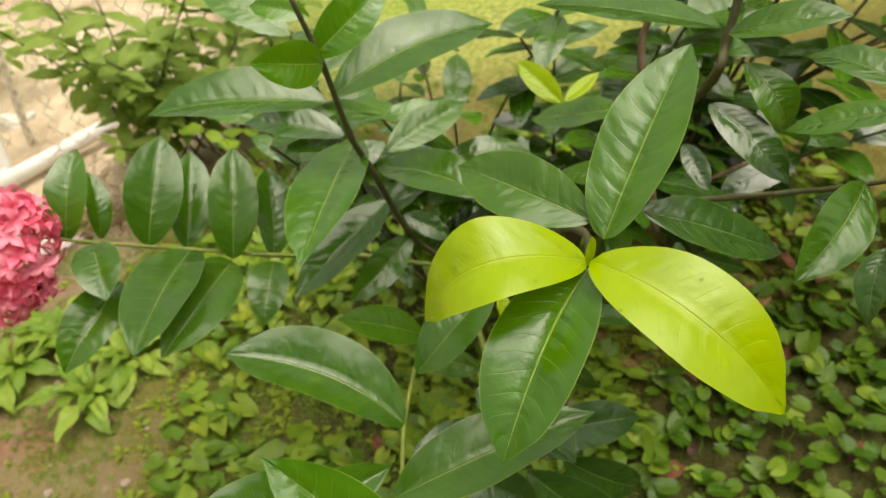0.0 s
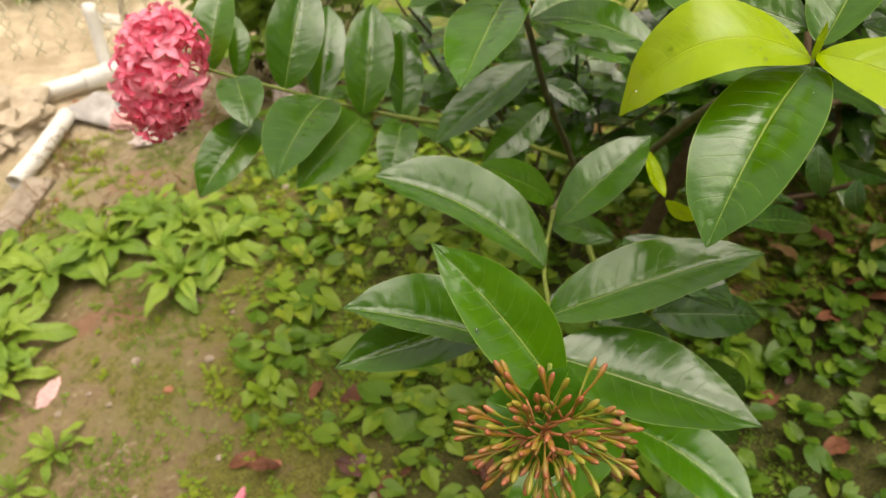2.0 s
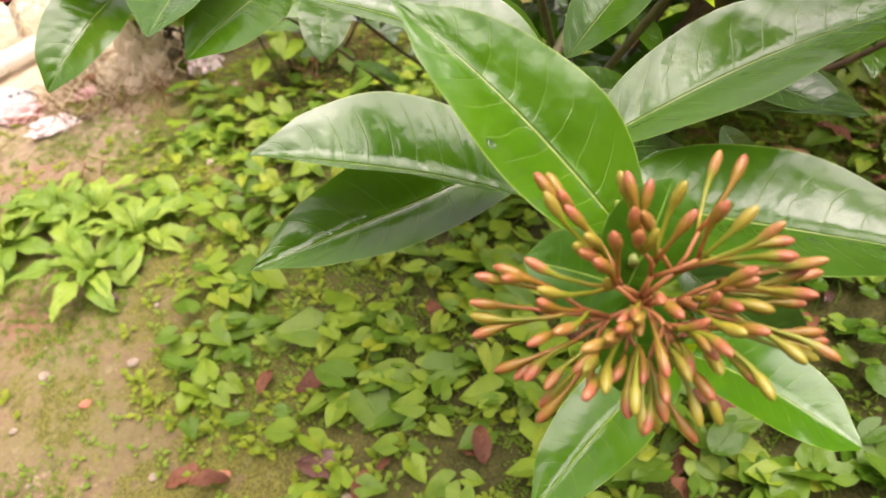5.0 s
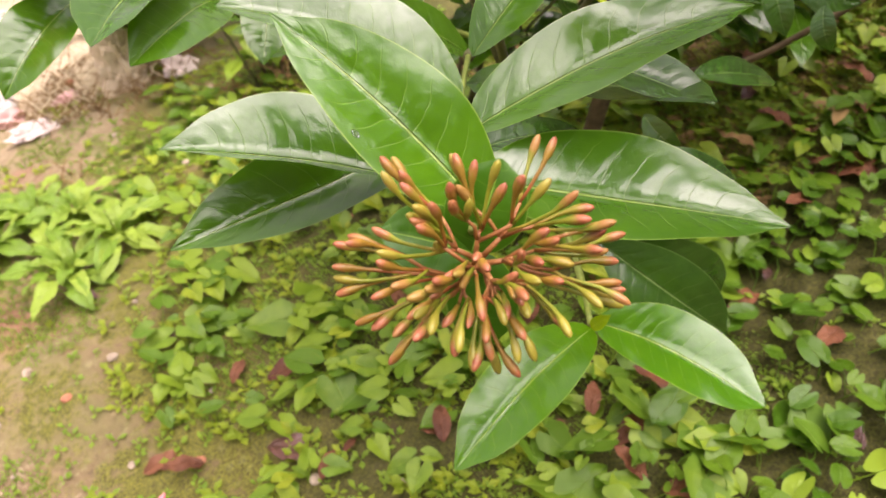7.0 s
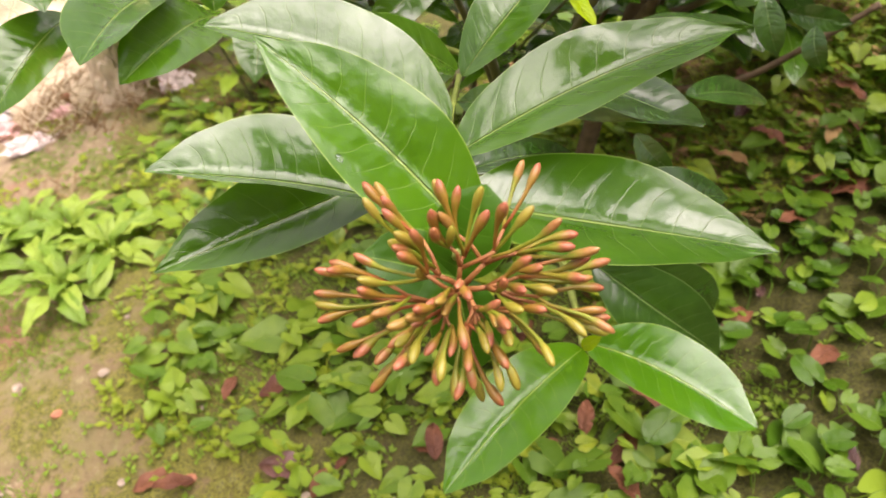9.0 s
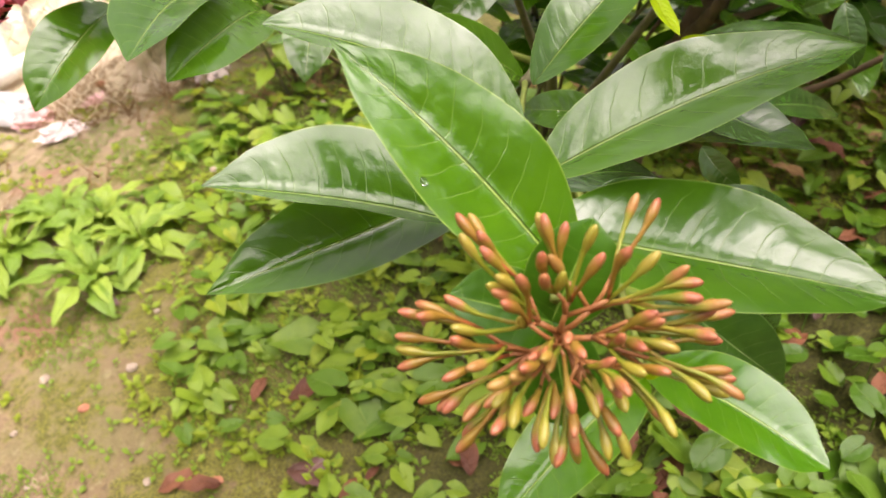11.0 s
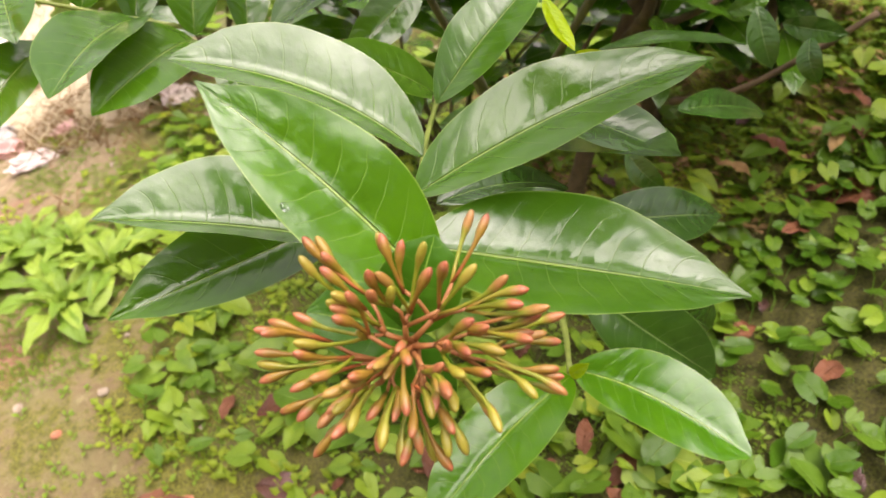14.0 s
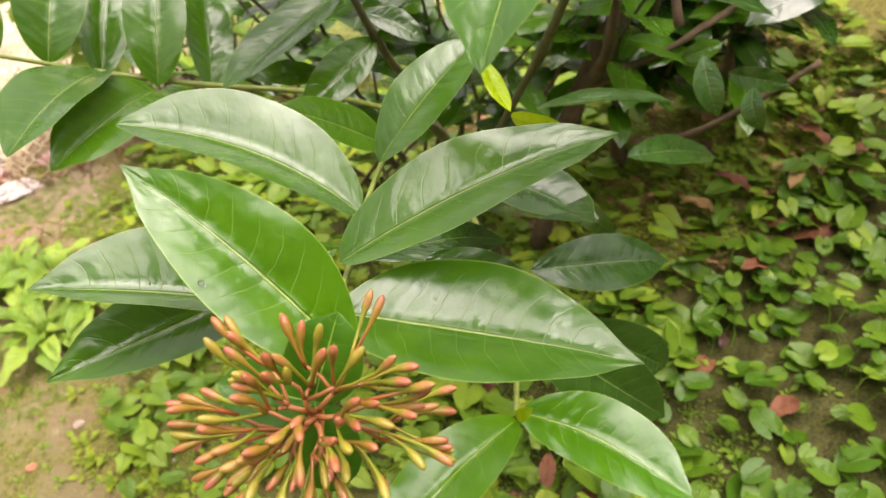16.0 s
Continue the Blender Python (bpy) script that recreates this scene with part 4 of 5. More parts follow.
def heart(size, material, seed, fat=False):
    """A pointed heart-shaped leaf with its stalk end at the origin."""
    verts, uvs, rows, cols = [], [], 10, 8
    for i in range(rows + 1):
        s = i / rows
        h = size * (0.004 if s == 1 else 0.58 * (1 - s) ** 0.66 * (0.78 + 1.0 * s) if fat else 0.56 * (1 - s) ** 0.95 * (0.92 + 0.55 * s))
        for j in range(cols + 1):
            v = 2 * j / cols - 1
            a = abs(v)
            lobe = -0.36 * size * math.sin(math.pi * min(1.0, a * 1.02) ** 0.8) * (1 - s) ** 3
            verts.append((s * size + lobe, v * h, 0.09 * size * a + 0.05 * size * math.sin(5 * s + seed + v) * a - 0.16 * size * s * s))
            uvs.append((s, v))
    n = cols + 1
    faces = [(i * n + j, (i + 1) * n + j, (i + 1) * n + j + 1, i * n + j + 1) for i in range(rows) for j in range(cols)]
    v, f, _ = tube([(0.002, 0, 0), (-0.010, 0.001, -0.012), (-0.014, 0.002, -0.045)], [0.0007, 0.0009, 0.0011], 4, False)
    faces += [tuple(q + len(verts) for q in face) for face in f]
    uvs += [(0.5, 0.5)] * len(v)
    verts += [tuple(p) for p in v]
    return mesh_of("leaf", verts, faces, material, uvs)


HEARTS = [heart(s, m, q) for q, (s, m) in enumerate(((0.046, COVER), (0.038, COVER), (0.031, COVER), (0.052, COVER), (0.036, COVER), (0.024, COVER), (0.036, COVER_PALE)))]
# mostly in the shade-darkened green, for the ground near the shrubs
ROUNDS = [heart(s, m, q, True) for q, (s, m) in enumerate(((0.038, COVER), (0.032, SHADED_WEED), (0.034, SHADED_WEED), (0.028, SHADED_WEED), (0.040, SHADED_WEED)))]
wr = random.Random(21)


def creeper(x, y, leaves, reach, size=1.0, leaf_shapes=HEARTS):
    at = on_ground(x, y)
    ob = thing("creeping_weed", at, "low creeping weed with heart-shaped green leaves" if leaf_shapes is HEARTS else "low weed with rounded yellow-green leaves", "weed", "creeping weeds on the soil")
    for i in range(leaves):
        c = i * 2.4 + wr.uniform(-0.5, 0.5)
        d = reach * math.sqrt((i + 0.6) / leaves) * wr.uniform(0.7, 1.2)
        top = on_ground(x + d * math.cos(c), y + d * math.sin(c), wr.uniform(0.010, 0.040)) - at
        m = Matrix.Translation(top) @ Matrix.Rotation(c + wr.uniform(-0.8, 0.8), 4, "Z") @ Euler((wr.uniform(-0.35, 0.45), wr.uniform(-0.15, 0.45), 0)).to_matrix().to_4x4() @ Matrix.Scale(size * wr.uniform(0.5, 1.1), 4)
        child("leaf", leaf_shapes[wr.randrange(len(leaf_shapes))], ob, m)


DENSE = ((-0.34, 1.33), (-0.28, 1.30), (-0.23, 1.32), (-0.18, 1.40), (-0.08, 1.41), (-0.19, 1.21), (-0.02, 1.37), (-0.25, 1.11), (-0.29, 1.04), (-0.31, 0.96), (-0.25, 0.92), (-0.29, 1.22), (-0.02, 1.23), (-0.10, 1.31), (-0.13, 1.45), (0.02, 1.10), (-0.03, 0.73))
OPEN_CLUMPS = ((-0.36, 1.49), (-0.26, 1.51), (-0.13, 1.20), (-0.08, 1.12), (-0.23, 1.03), (-0.14, 0.87), (-0.10, 0.85), (-0.06, 0.83), (-0.35, 0.87), (-0.30, 0.84), (-0.34, 0.82), (-0.09, 0.78), (-0.05, 0.77), (-0.11, 0.74), (-0.07, 0.72), (-0.03, 0.66), (0.06, 0.80), (-0.32, 0.61), (-0.16, 1.10), (-0.02, 0.98), (0.03, 0.90))
UPPER = ((-0.31, 1.50), (-0.25, 1.54), (-0.27, 1.65), (-0.20, 1.60), (-0.16, 1.47), (-0.38, 1.56), (-0.23, 1.45), (-0.08, 1.52), (0.02, 1.50), (-0.32, 1.73), (-0.14, 1.56), (0.08, 1.43))
STRAYS = ((-0.30, 0.76), (-0.23, 0.75), (-0.15, 0.73), (-0.19, 0.70), (-0.07, 0.62), (-0.23, 0.62), (-0.18, 0.61), (-0.14, 0.59), (-0.20, 0.59), (-0.27, 0.59), (0.05, 0.84), (0.05, 0.70), (-0.41, 1.40), (-0.02, 0.55), (0.02, 0.62))
for places, low, high, reach in ((DENSE, 8, 12, 0.052), (UPPER, 5, 8, 0.052), (OPEN_CLUMPS, 4, 7, 0.036), (STRAYS, 1, 4, 0.022)):
    for x, y in places:
        creeper(x, y, wr.randrange(low, high), reach, wr.uniform(0.95, 1.2))

tries = 0
made = []
while len(made) < 250 and tries < 20000:
    tries += 1
    x, y = wr.uniform(0.06, 0.95), wr.uniform(0.28, 1.5)
    patchy = noise.noise(Vector((x * 5.0, y * 5.0, 9.0)))
    if wr.random() > 1.0 - 0.35 * min(1.0, x / 0.4) or patchy < -0.15 - 0.2 * min(1.0, x / 0.4) or (x > 0.25 and y > 0.58 + 0.3 * x and wr.random() < 0.80) or any((x - a) ** 2 + (y - b) ** 2 < 0.040 ** 2 for a, b in made):
        continue
    made.append((x, y))
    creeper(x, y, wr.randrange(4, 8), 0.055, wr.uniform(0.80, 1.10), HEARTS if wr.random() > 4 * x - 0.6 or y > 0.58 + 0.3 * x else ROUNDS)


def rosette(x, y, leaves, size, seed):
    """A flat rosette of long, wavy leaves."""
    r = random.Random(seed)
    at = on_ground(x, y, 0.004)
    ob = thing("rosette_weed", at, "bright green rosette weed with long wavy leaves", "weed", "rosette weeds beside the path")
    leaves = int(leaves * 1.35)
    for i in range(leaves):
        c = i * 2.4 + r.uniform(-0.3, 0.3)
        length = size * (1.08 - 0.5 * i / leaves) * r.uniform(0.85, 1.1)
        me = shape(WEED, round(length * 1.12, 2), length * 0.31, 0.22, 0.34, i % 4, 0.12, 0.85, 0.3, 1.65)
        lift = 0.06 + 0.80 * (i / leaves) ** 1.3 + r.uniform(-0.08, 0.12)
        m = Matrix.Rotation(c, 4, "Z") @ Matrix.Rotation(-lift, 4, "Y") @ Matrix.Rotation(r.uniform(-0.4, 0.4), 4, "X")
        child("leaf", me, ob, m)


for i, (x, y, n, s) in enumerate(((-0.52, 1.20, 15, 0.125), (-0.44, 1.27, 14, 0.120), (-0.60, 1.40, 15, 0.120), (-0.71, 1.36, 16, 0.130), (-0.82, 1.29, 15, 0.130), (-0.89, 1.12, 14, 0.135), (-0.95, 1.35, 14, 0.130), (-0.86, 1.02, 9, 0.100), (-0.705, 0.83, 8, 0.065), (-0.52, 1.38, 12, 0.110), (-1.02, 1.22, 12, 0.130), (-0.76, 0.76, 7, 0.055))):
    rosette(x, y, n, s, 30 + i)


def seedling(x, y, size, seed):
    """Two pairs of small rounded leaves on a short stalk."""
    r = random.Random(seed)
    ob = thing("seedling", on_ground(x, y, 0.004), "tiny bright green seedling on bare soil", "seedling", "seedlings on the soil")
    for i in range(4):
        m = Matrix.Rotation(i * math.pi / 2 + r.uniform(-0.3, 0.3), 4, "Z") @ Matrix.Rotation(-r.uniform(0.1, 0.5), 4, "Y") @ Matrix.Scale(size * (1.0 if i % 2 else 0.7), 4)
        child("leaf", SEEDLEAF, ob, m)


SEEDLEAF = blade(1.0, 0.62, 0.10, 0.2, COVER_PALE, rows=6, cols=4, full=0.6)
sr = random.Random(77)
for i in range(70):
    x, y = sr.uniform(-0.75, -0.05), sr.uniform(0.55, 1.75)
    if noise.noise(Vector((x * 6, y * 6, 3.0))) > -0.15:
        seedling(x, y, sr.uniform(0.010, 0.020), i)

# ---- dead leaves, crumbs and pebbles ----
for i, (x, y, length, turn, tone) in enumerate(((-0.205, 0.675, 0.095, -34, 1), (0.016, 0.566, 0.055, 80, 0), (-0.385, 0.715, 0.065, 10, 0), (0.40, 0.58, 0.06, 20, 0), (-0.47, 1.11, 0.05, 150, 1), (0.63, 0.71, 0.08, 10, 0), (0.027, 0.79, 0.06, 100, 0), (-0.195, 0.79, 0.08, 10, 0), (0.50, 0.50, 0.06, 200, 0), (0.62, 0.72, 0.08, 330, 0), (0.30, 0.50, 0.07, 130, 0), (0.2, 0.47, 0.06, 30, 0))):
    me = blade(length, length * 0.46, 0.10, 0.35, (DEAD, ROTTEN)[tone], rows=10, cols=6, seed=i, wave=0.10)
    ob = tagged(new("dead_leaf", me), "curled brown dead leaf lying on the soil", "leaf", "dead leaves on the soil")
    ob.matrix_basis = Matrix.Translation(on_ground(x, y, 0.006)) @ Matrix.Rotation(radians(turn), 4, "Z") @ Matrix.Rotation(-0.1, 4, "Y")

for i in range(14):
    x = wr.uniform(0.30, 0.85)
    y = 0.60 + 0.30 * x + wr.gauss(0.0, 0.06)
    length = wr.uniform(0.035, 0.07)
    ob = tagged(new("dead_leaf", blade(length, length * 0.42, 0.14, 0.35, DEAD if i % 4 else STRAW, rows=8, cols=4, seed=i * 2.1, wave=0.12)), "dry red-brown dead leaf on the bank", "leaf", "dead leaves on the bank")
    ob.matrix_basis = Matrix.Translation(on_ground(x, y, 0.014)) @ Matrix.Rotation(wr.uniform(0, 6.28), 4, "Z") @ Matrix.Rotation(wr.uniform(-0.4, 0.2), 4, "Y")

for i in range(44):
    length = wr.uniform(0.025, 0.06)
    ob = tagged(new("dead_leaf", blade(length, length * 0.45, 0.10, 0.35, ROTTEN if i % 3 == 0 else DEAD, rows=8, cols=4, seed=i * 1.7, wave=0.12)), "small curled brown dead leaf under the weeds", "leaf", "dead leaves on the soil")
    ob.matrix_basis = Matrix.Translation(on_ground(wr.uniform(-0.38, 0.85), wr.uniform(0.30, 1.0), 0.010)) @ Matrix.Rotation(wr.uniform(0, 6.28), 4, "Z") @ Matrix.Rotation(wr.uniform(-0.3, 0.2), 4, "Y")


def lump(size, seed, material, flat=0.6):
    bm = bmesh.new()
    bmesh.ops.create_icosphere(bm, subdivisions=2, radius=size)
    for v in bm.verts:
        v.co *= 1 + 0.35 * noise.noise(v.co / size * 0.9 + Vector((seed * 3.1, 0, 0)))
        v.co.z *= flat
    me = bpy.data.meshes.new("lump")
    bm.to_mesh(me)
    bm.free()
    me.materials.append(material)
    return me


LUMPS = [lump(0.006, i, PEBBLE) for i in range(3)] + [lump(0.010, i + 5, BRICK, 0.45) for i in range(2)]
for i in range(90):
    x, y = wr.uniform(-1.0, 0.4), wr.uniform(0.45, 2.2)
    brick = wr.random() < 0.15
    ob = new("brick_crumb" if brick else "pebble", LUMPS[wr.randrange(3, 5) if brick else wr.randrange(3)])
    tagged(ob, "small red brick crumb on the soil" if brick else "small pale pebble on the soil", "brick" if brick else "stone", "crumbs on the path" if brick else "pebbles on the path")
    ob.matrix_basis = Matrix.Translation(on_ground(x, y, 0.002)) @ Matrix.Rotation(wr.uniform(0, 6), 4, "Z") @ Matrix.Scale(wr.uniform(0.5, 1.5), 4)

# ---- fence and pipes ----
FENCE_Y = 2.42
fence = thing("chain_link_fence", on_ground(-0.85, FENCE_Y), "pale chain link fence along the garden edge", "fence")
F0 = fence.location.copy()
wires, wire_faces = [], []


def add_wire(points, r):
    v, f, _ = tube(points, [r] * len(points), 4)
    wire_faces.extend(tuple(q + len(wires) for q in face) for face in f)
    wires.extend(v)


pitch = 0.075
for i in range(-20, 10):
    x0 = i * pitch
    for sgn in (1, -1):
        pts = [(x0 + sgn * (0.5 if k % 2 else 0.0) * pitch + (pitch / 2 if sgn < 0 else 0), 0.004 * (1 if (k + (sgn > 0)) % 2 else -1), 0.02 + k * 0.045) for k in range(22)]
        add_wire([(p[0], p[1], p[2] + ground_z(F0.x + p[0], FENCE_Y) - F0.z) for p in pts], 0.0032)
child("mesh", mesh_of("mesh", wires, wire_faces, WIRE, [(0, 0)] * len(wires)), fence)
for x in (-0.85, -2.1, 0.45):
    b = on_ground(x, FENCE_Y + 0.03, -0.02) - F0
    v, f, u = tube([b, b + Vector((0.02, 0, 1.1))], [0.012, 0.012], 10)
    child("post", mesh_of("post", v, f, PIPE, u), fence)


# a loose hexagonal wire net leaning over a folded sack
NET = thing("wire_net", on_ground(-0.50, 1.81), "rusty hexagonal wire net leaning over dry stalks", "wire net")
RUST = plain("rusty_wire", (0.55, 0.44, 0.28), (0.76, 0.66, 0.46), 60.0, 0.6, 0.3)
for i in range(12):
    pts, z = [], 0.0
    for k in range(20):
        out = 1 if (k // 2 + i) % 2 else -1
        x = (i - 5.5) * 0.027 + out * 0.0125
        pts.append((x, 0.05 * noise.noise(Vector((x * 9, z * 9, 3.0))) + 0.25 * z, z - 0.02))
        z += 0.011 if k % 2 == 0 else 0.018
    v, f, u = tube(pts, [0.0013] * len(pts), 4)
    child("strand", mesh_of("strand", v, f, RUST, u), NET)


def pipe(name, points, r, label):
    pts = curve(points, 4)
    outer, faces, u = tube(pts, [r] * len(pts), 16, False)
    inner, ifaces, _ = tube(pts, [r * 0.84] * len(pts), 16, False)
    k0 = len(outer)
    faces += [tuple(q + k0 for q in reversed(face)) for face in ifaces]
    last = (len(pts) - 1) * 16
    for j in range(16):
        n = (j + 1) % 16
        faces += [(j, k0 + j, k0 + n, n), (last + n, k0 + last + n, k0 + last + j, last + j)]
    ob = new(name, mesh_of(name, outer + inner, faces, PIPE))
    return tagged(ob, label, "pipe")


pipe("water_pipe", [on_ground(-1.30, 2.02, 0.03), on_ground(-1.07, 2.11, 0.035), on_ground(-0.86, 2.18, 0.045), on_ground(-0.61, 2.29, 0.05), on_ground(-0.45, 2.37, 0.05)], 0.025, "white plastic water pipe lying by the fence")
pipe("pipe_riser", [on_ground(-0.87, 2.21, 0.04), on_ground(-0.88, 2.24, 0.13), on_ground(-0.89, 2.26, 0.24)], 0.020, "upright white plastic pipe stub by the fence")
pipe("pipe_fitting", [on_ground(-0.93, 2.155, 0.042), on_ground(-0.89, 2.17, 0.045), on_ground(-0.85, 2.186, 0.046)], 0.031, "pale grey plastic tee fitting on the water pipe")
pipe("drain_pipe", [on_ground(-1.02, 1.70, 0.02), on_ground(-0.985, 1.82, 0.03), on_ground(-0.945, 1.99, 0.03)], 0.025, "short white plastic pipe on the soil")


# ---- tiny sprouts and moss tufts all over the soil ----
def scatter(name, label, category, material, count, blades, size, where, seed):
    r = random.Random(seed)
    verts, faces, uvs = [], [], []
    done = 0
    while done < count:
        x, y = r.uniform(-0.95, 0.95), r.uniform(0.25, 1.9)
        if not where(x, y, r):
            continue
        done += 1
        base = on_ground(x, y)
        for q in range(blades):
            a = q * 2.4 + r.uniform(-0.4, 0.4)
            s = size * r.uniform(0.6, 1.4)
            way, side, lift = Vector((math.cos(a), math.sin(a), 0)), Vector((-math.sin(a), math.cos(a), 0)), r.uniform(0.2, 0.9)
            k = len(verts)
            p = base + way * s * 0.3 + Vector((0, 0, s * lift * 0.6))
            verts += [p, p + way * s * 0.55 + side * s * 0.36 + Vector((0, 0, s * lift * 0.4)), p + way * s * 1.15 + Vector((0, 0, s * lift * 0.45)), p + way * s * 0.55 - side * s * 0.36 + Vector((0, 0, s * lift * 0.4)), base]
            uvs += [(0.1, 0.2), (0.5, 0.9), (0.9, 0.2), (0.5, -0.9), (0.0, 0.0)]
            faces += [(k, k + 1, k + 2, k + 3), (k + 4, k + 1, k)]
    tagged(new(name, mesh_of(name, verts, faces, material, uvs, False)), label, category, kind="stuff")


scatter("sprouts", "tiny green seedlings scattered over the soil", "seedlings", COVER, 1500, 4, 0.009, lambda x, y, r: r.random() < 0.18 + 0.9 * max(0.0, min(1.0, (x + 0.55) / 0.3)) - 2.2 * max(0.0, x - 0.12), 41)
scatter("low_sprouts", "small pale green sprouts between the creeping weeds", "seedlings", COVER_PALE, 420, 5, 0.0125, lambda x, y, r: -0.45 < x < 0.15 and noise.noise(Vector((x * 11.0, y * 11.0, 31.0))) > 0.02, 48)
scatter("path_weeds", "pale low weeds in patches on the path", "weeds", COVER_PALE, 75, 5, 0.011, lambda x, y, r: -0.95 < x < -0.40 and y > 1.48 and noise.noise(Vector((x * 5.0, y * 5.0, 12.0))) > 0.08, 42)
def stalks(name, label, count, where, seed):
    r = random.Random(seed)
    verts, faces = [], []
    while count:
        x, y = r.uniform(-0.95, 0.25), r.uniform(1.40, 2.15)
        if not where(x, y):
            continue
        count -= 1
        a, s = r.uniform(0, 6.28), r.uniform(0.03, 0.11)
        way = Vector((math.cos(a), math.sin(a), 0))
        b = on_ground(x, y, 0.002)
        v, f, _ = tube([b, b + way * s * 0.4 + Vector((0, 0, s * r.uniform(0.1, 0.7))), b + way * s + Vector((0, 0, s * r.uniform(0.0, 0.6)))], [0.0013, 0.0011, 0.0006], 4)
        faces += [tuple(q + len(verts) for q in face) for face in f]
        verts += v
    tagged(new(name, mesh_of(name, verts, faces, STRAW, [(0.3, 0.4)] * len(verts))), label, "dry grass", kind="stuff")


stalks("dry_stalks", "tangled dry straw stalks beside the fence", 560, lambda x, y: noise.noise(Vector((x * 7.0, y * 7.0, 14.0))) > 0.22 and x < -0.35 or (x + 0.45) ** 2 / 0.05 + (y - 1.88) ** 2 / 0.02 < 1 or (x - 0.02) ** 2 / 0.05 + (y - 1.68) ** 2 / 0.02 < 1, 52)
scatter("moss", "olive green moss tufts on the soil", "moss", COVER, 17000, 3, 0.004, lambda x, y, r: noise.noise(Vector((x * 4.0, y * 4.0, 2.0))) + 0.25 * noise.noise(Vector((x * 19, y * 19, 5.0))) + 0.30 * min(x, 0.2) - 0.9 * max(0.0, x - 0.2) > -0.05, 43)

def on_bank(x, y, r):
    return x > 0.28 and y > 0.54 + 0.3 * x + 0.10 * r.random() and y < 1.5


scatter("bank_growth", "tangled seedlings and moss covering the bank", "seedlings", COVER, 1500, 5, 0.011, lambda x, y, r: on_bank(x, y, r) and noise.noise(Vector((x * 9, y * 9, 6.0))) > -0.1, 45)
scatter("bank_litter", "dry brown leaf litter and rootlets on the bank", "leaf litter", STRAW, 600, 3, 0.013, lambda x, y, r: on_bank(x, y, r) and noise.noise(Vector((x * 9, y * 9, 6.0))) < 0.1, 46)
scatter("bank_moss", "yellow-green moss tufts on the bank", "moss", COVER_PALE, 4200, 3, 0.006, on_bank, 47)

# ---- litter beside the fence ----
def crumple(name, x, y, sx_, sy_, sz_, material, label, category, seed, turn=0.0):
    """A crumpled sheet or sack: a rounded lump with folds."""
    bm = bmesh.new()
    bmesh.ops.create_icosphere(bm, subdivisions=4, radius=1.0)
    for v in bm.verts:
        n = v.co.copy()
        v.co *= 1 + 0.35 * noise.noise(n * 1.4 + Vector((seed, 0, 0))) + 0.75 * abs(noise.noise(n * 2.7 + Vector((0, seed, 0)))) + 0.05 * noise.noise(n * 9.0)
        v.co = Vector((v.co.x * sx_, v.co.y * sy_, max(v.co.z, -0.35) * sz_))
    me = bpy.data.meshes.new(name)
    bm.to_mesh(me)
    bm.free()
    me.materials.append(material)
    ob = tagged(new(name, me), label, category)
    ob.matrix_basis = Matrix.Translation(on_ground(x, y, 0.25 * sz_)) @ Matrix.Rotation(radians(turn), 4, "Z")
    return ob


crumple("sack", -1.16, 1.98, 0.12, 0.13, 0.07, SACK, "crumpled beige net sack beside the pipes", "sack", 1.0)


def draped(name, x, y, long, wide, rise, turn, material, label, category, seed):
    """A thin flattened bag or sheet that lies over the ground in soft folds."""
    n, verts, faces = 22, [], []
    for side in (1.0, 0.0):
        for j in range(n + 1):
            for i in range(n + 1):
                u, v = 2 * i / n - 1, 2 * j / n - 1
                px, py = long / 2 * u * (1 - 0.28 * (v + 1) / 2) + 0.010 * noise.noise(Vector((v * 2.1, seed, 0))), wide / 2 * v + 0.008 * noise.noise(Vector((u * 2.3, 0, seed)))
                edge = (1 - u**4) * (1 - v**4)
                fold = abs(noise.noise(Vector((u * 1.7 + seed, v * 1.1, 0)))) + 0.4 * abs(noise.noise(Vector((u * 3.9, v * 3.1 + seed, 2.0))))
                verts.append((px, py, side * (0.004 + rise * edge * (0.35 + 1.3 * fold))))
    m = (n + 1) * (n + 1)
    for k, flip in ((0, False), (m, True)):
        for j in range(n):
            for i in range(n):
                q = (k + j * (n + 1) + i, k + j * (n + 1) + i + 1, k + (j + 1) * (n + 1) + i + 1, k + (j + 1) * (n + 1) + i)
                faces.append(tuple(reversed(q)) if flip else q)
    rim = [i for i in range(n)] + [j * (n + 1) + n for j in range(n)] + [n * (n + 1) + i for i in range(n, 0, -1)] + [j * (n + 1) for j in range(n, 0, -1)]
    faces += [(p, p + m, q + m, q) for p, q in zip(rim, rim[1:] + rim[:1])]
    ob = tagged(new(name, mesh_of(name, verts, faces, material)), label, category)
    ob.matrix_basis = Matrix.Translation(on_ground(x, y, 0.004)) @ Matrix.Rotation(radians(turn), 4, "Z")
    return ob


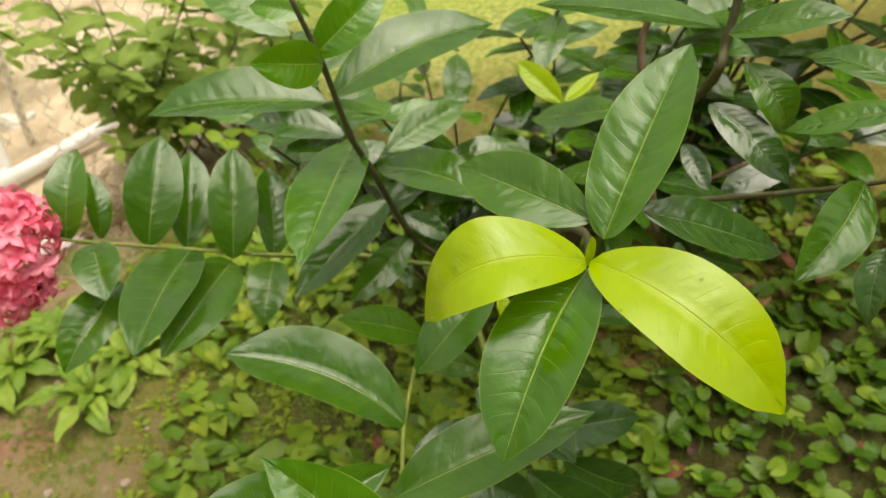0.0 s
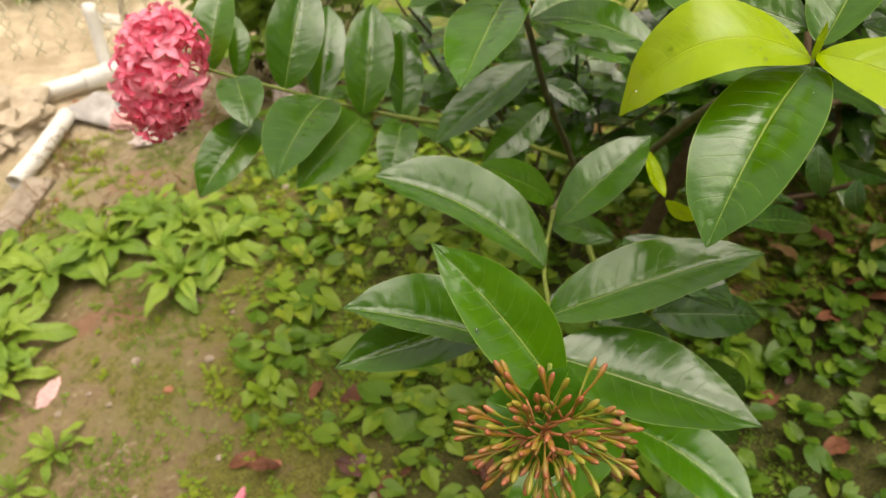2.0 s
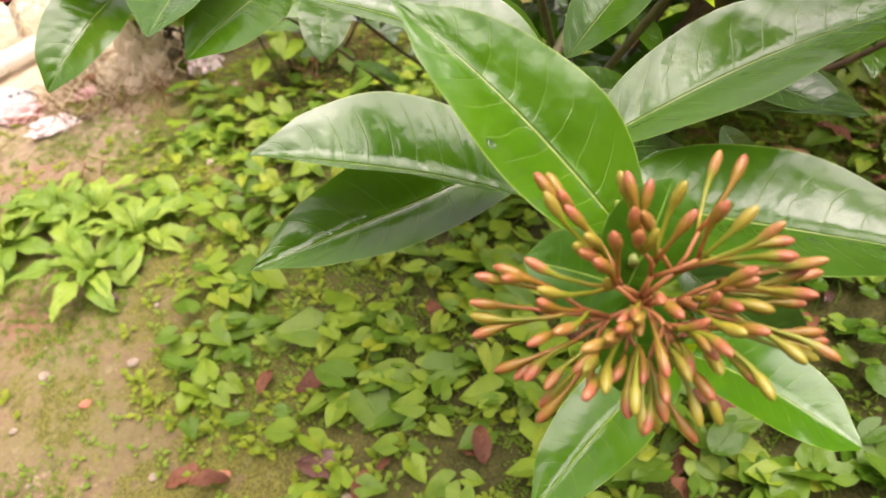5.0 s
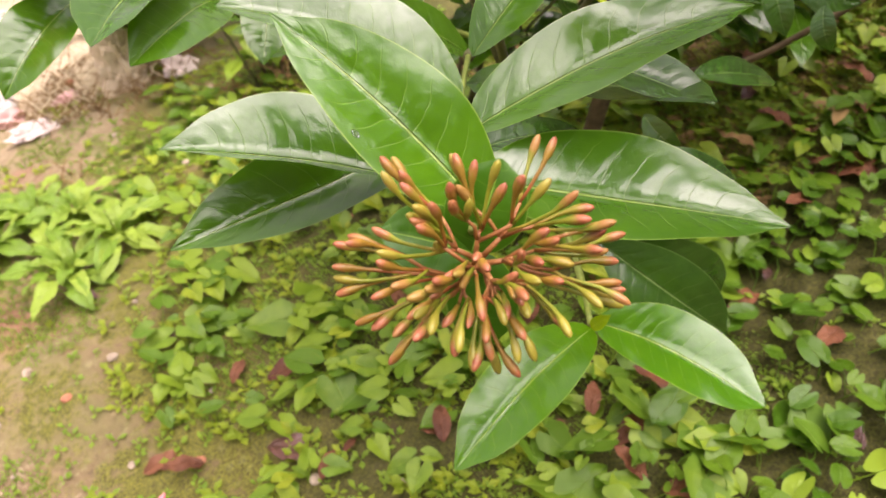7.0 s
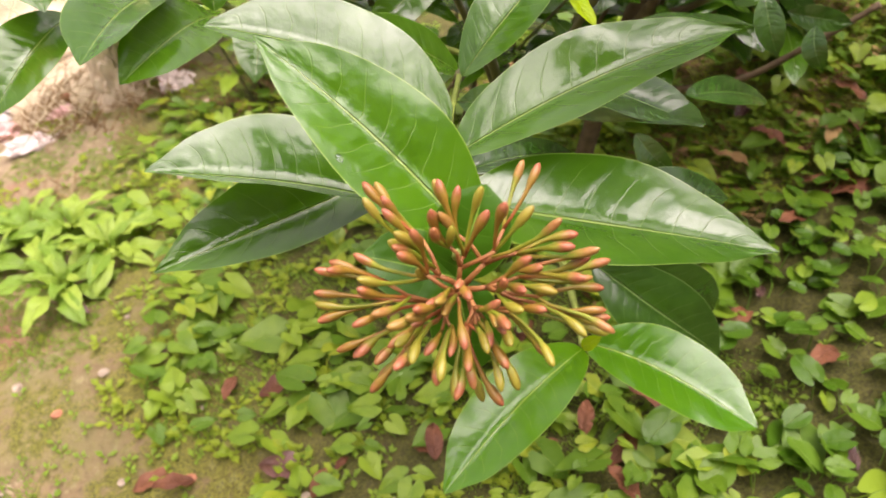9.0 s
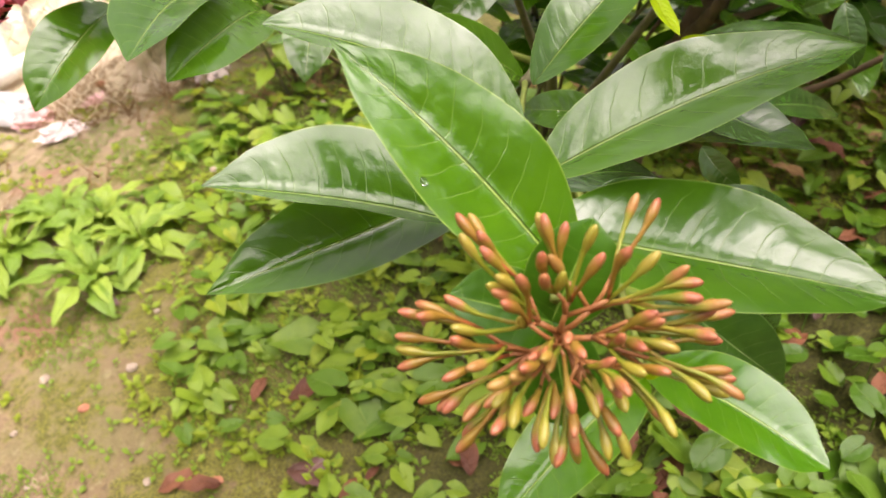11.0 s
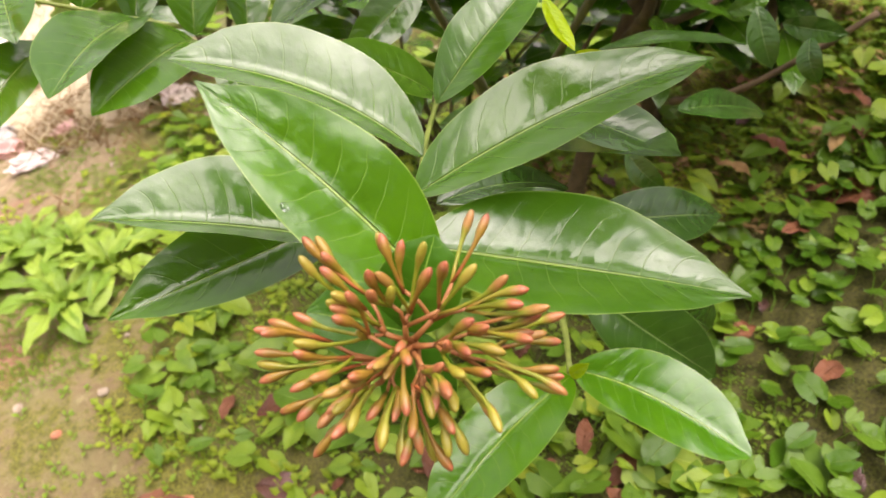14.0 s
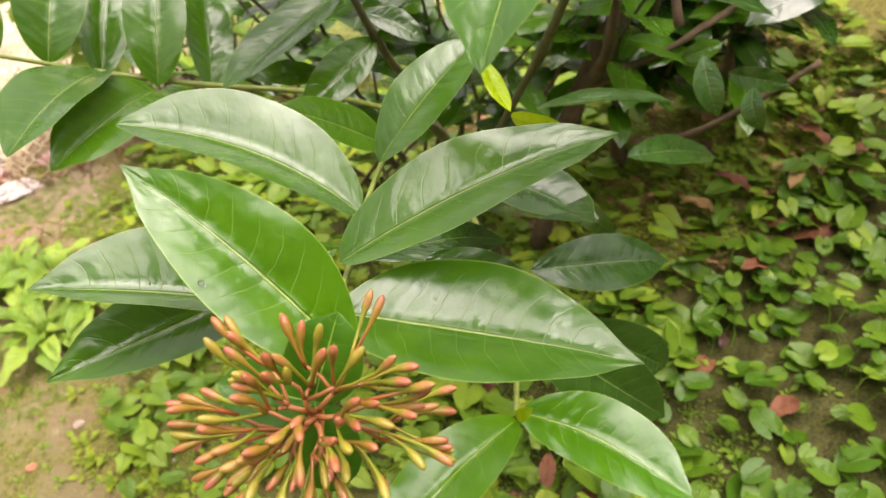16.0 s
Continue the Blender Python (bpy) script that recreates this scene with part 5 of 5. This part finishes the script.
bag = draped("plastic_bag", -0.84, 2.02, 0.24, 0.15, 0.030, -25, BAG, "thin grey plastic bag with black dots", "bag", 4.0)
dots = random.Random(12)
for i in range(10):
    v = bag.data.vertices[dots.randrange(5, 19) * 23 + dots.randrange(11, 21)]
    child("dot", lump(0.006, i, SPOT, 0.35), bag, Matrix.Translation(v.co), "round black dot")
crumple("sack", -0.44, 1.88, 0.050, 0.040, 0.12, PALE_SACK, "folded beige sack standing behind the wire net", "sack", 3.0)
crumple("wrapper", -0.76, 1.93, 0.045, 0.035, 0.025, PINKISH, "pinkish crumpled wrapper on the soil", "litter", 7.0)
crumple("paper", -0.66, 1.82, 0.060, 0.030, 0.014, PAPER, "pale pinkish crumpled paper on the soil", "litter", 9.0, 15)
crumple("paper", -0.60, 1.93, 0.030, 0.022, 0.010, PINKISH, "pale pink crumpled paper scrap on the soil", "litter", 12.0, 40)
crumple("scrap", -0.36, 0.655, 0.016, 0.007, 0.005, PETAL, "bright pink scrap lying on the soil", "litter", 13.0, 60)
crumple("paper", -0.30, 1.84, 0.035, 0.030, 0.030, PAPER, "pale crumpled paper under the bush", "litter", 21.0, 10)
crumple("card", -0.757, 0.980, 0.028, 0.017, 0.006, PINKISH, "small pale crumpled card on the soil", "litter", 15.0, 70)
crumple("rag", -0.93, 2.62, 0.07, 0.02, 0.03, PIPE, "white rag at the foot of the fence", "rag", 17.0, 5)


def board(x, y, long, wide, thick, turn, material, label):
    bm = bmesh.new()
    bmesh.ops.create_cube(bm, size=1.0)
    for v in bm.verts:
        v.co = Vector((v.co.x * long, v.co.y * wide * (1 + 0.1 * v.co.x), v.co.z * thick))
    bmesh.ops.bevel(bm, geom=bm.edges[:], offset=0.003, segments=2, affect="EDGES")
    me = bpy.data.meshes.new("board")
    bm.to_mesh(me)
    bm.free()
    me.materials.append(material)
    ob = tagged(new("board", me), label, "board")
    ob.matrix_basis = Matrix.Translation(on_ground(x, y, thick * 0.4)) @ Matrix.Rotation(radians(turn), 4, "Z")


board(-0.975, 1.60, 0.22, 0.075, 0.018, 80, OLD_WOOD, "weathered grey-brown board lying on the soil")
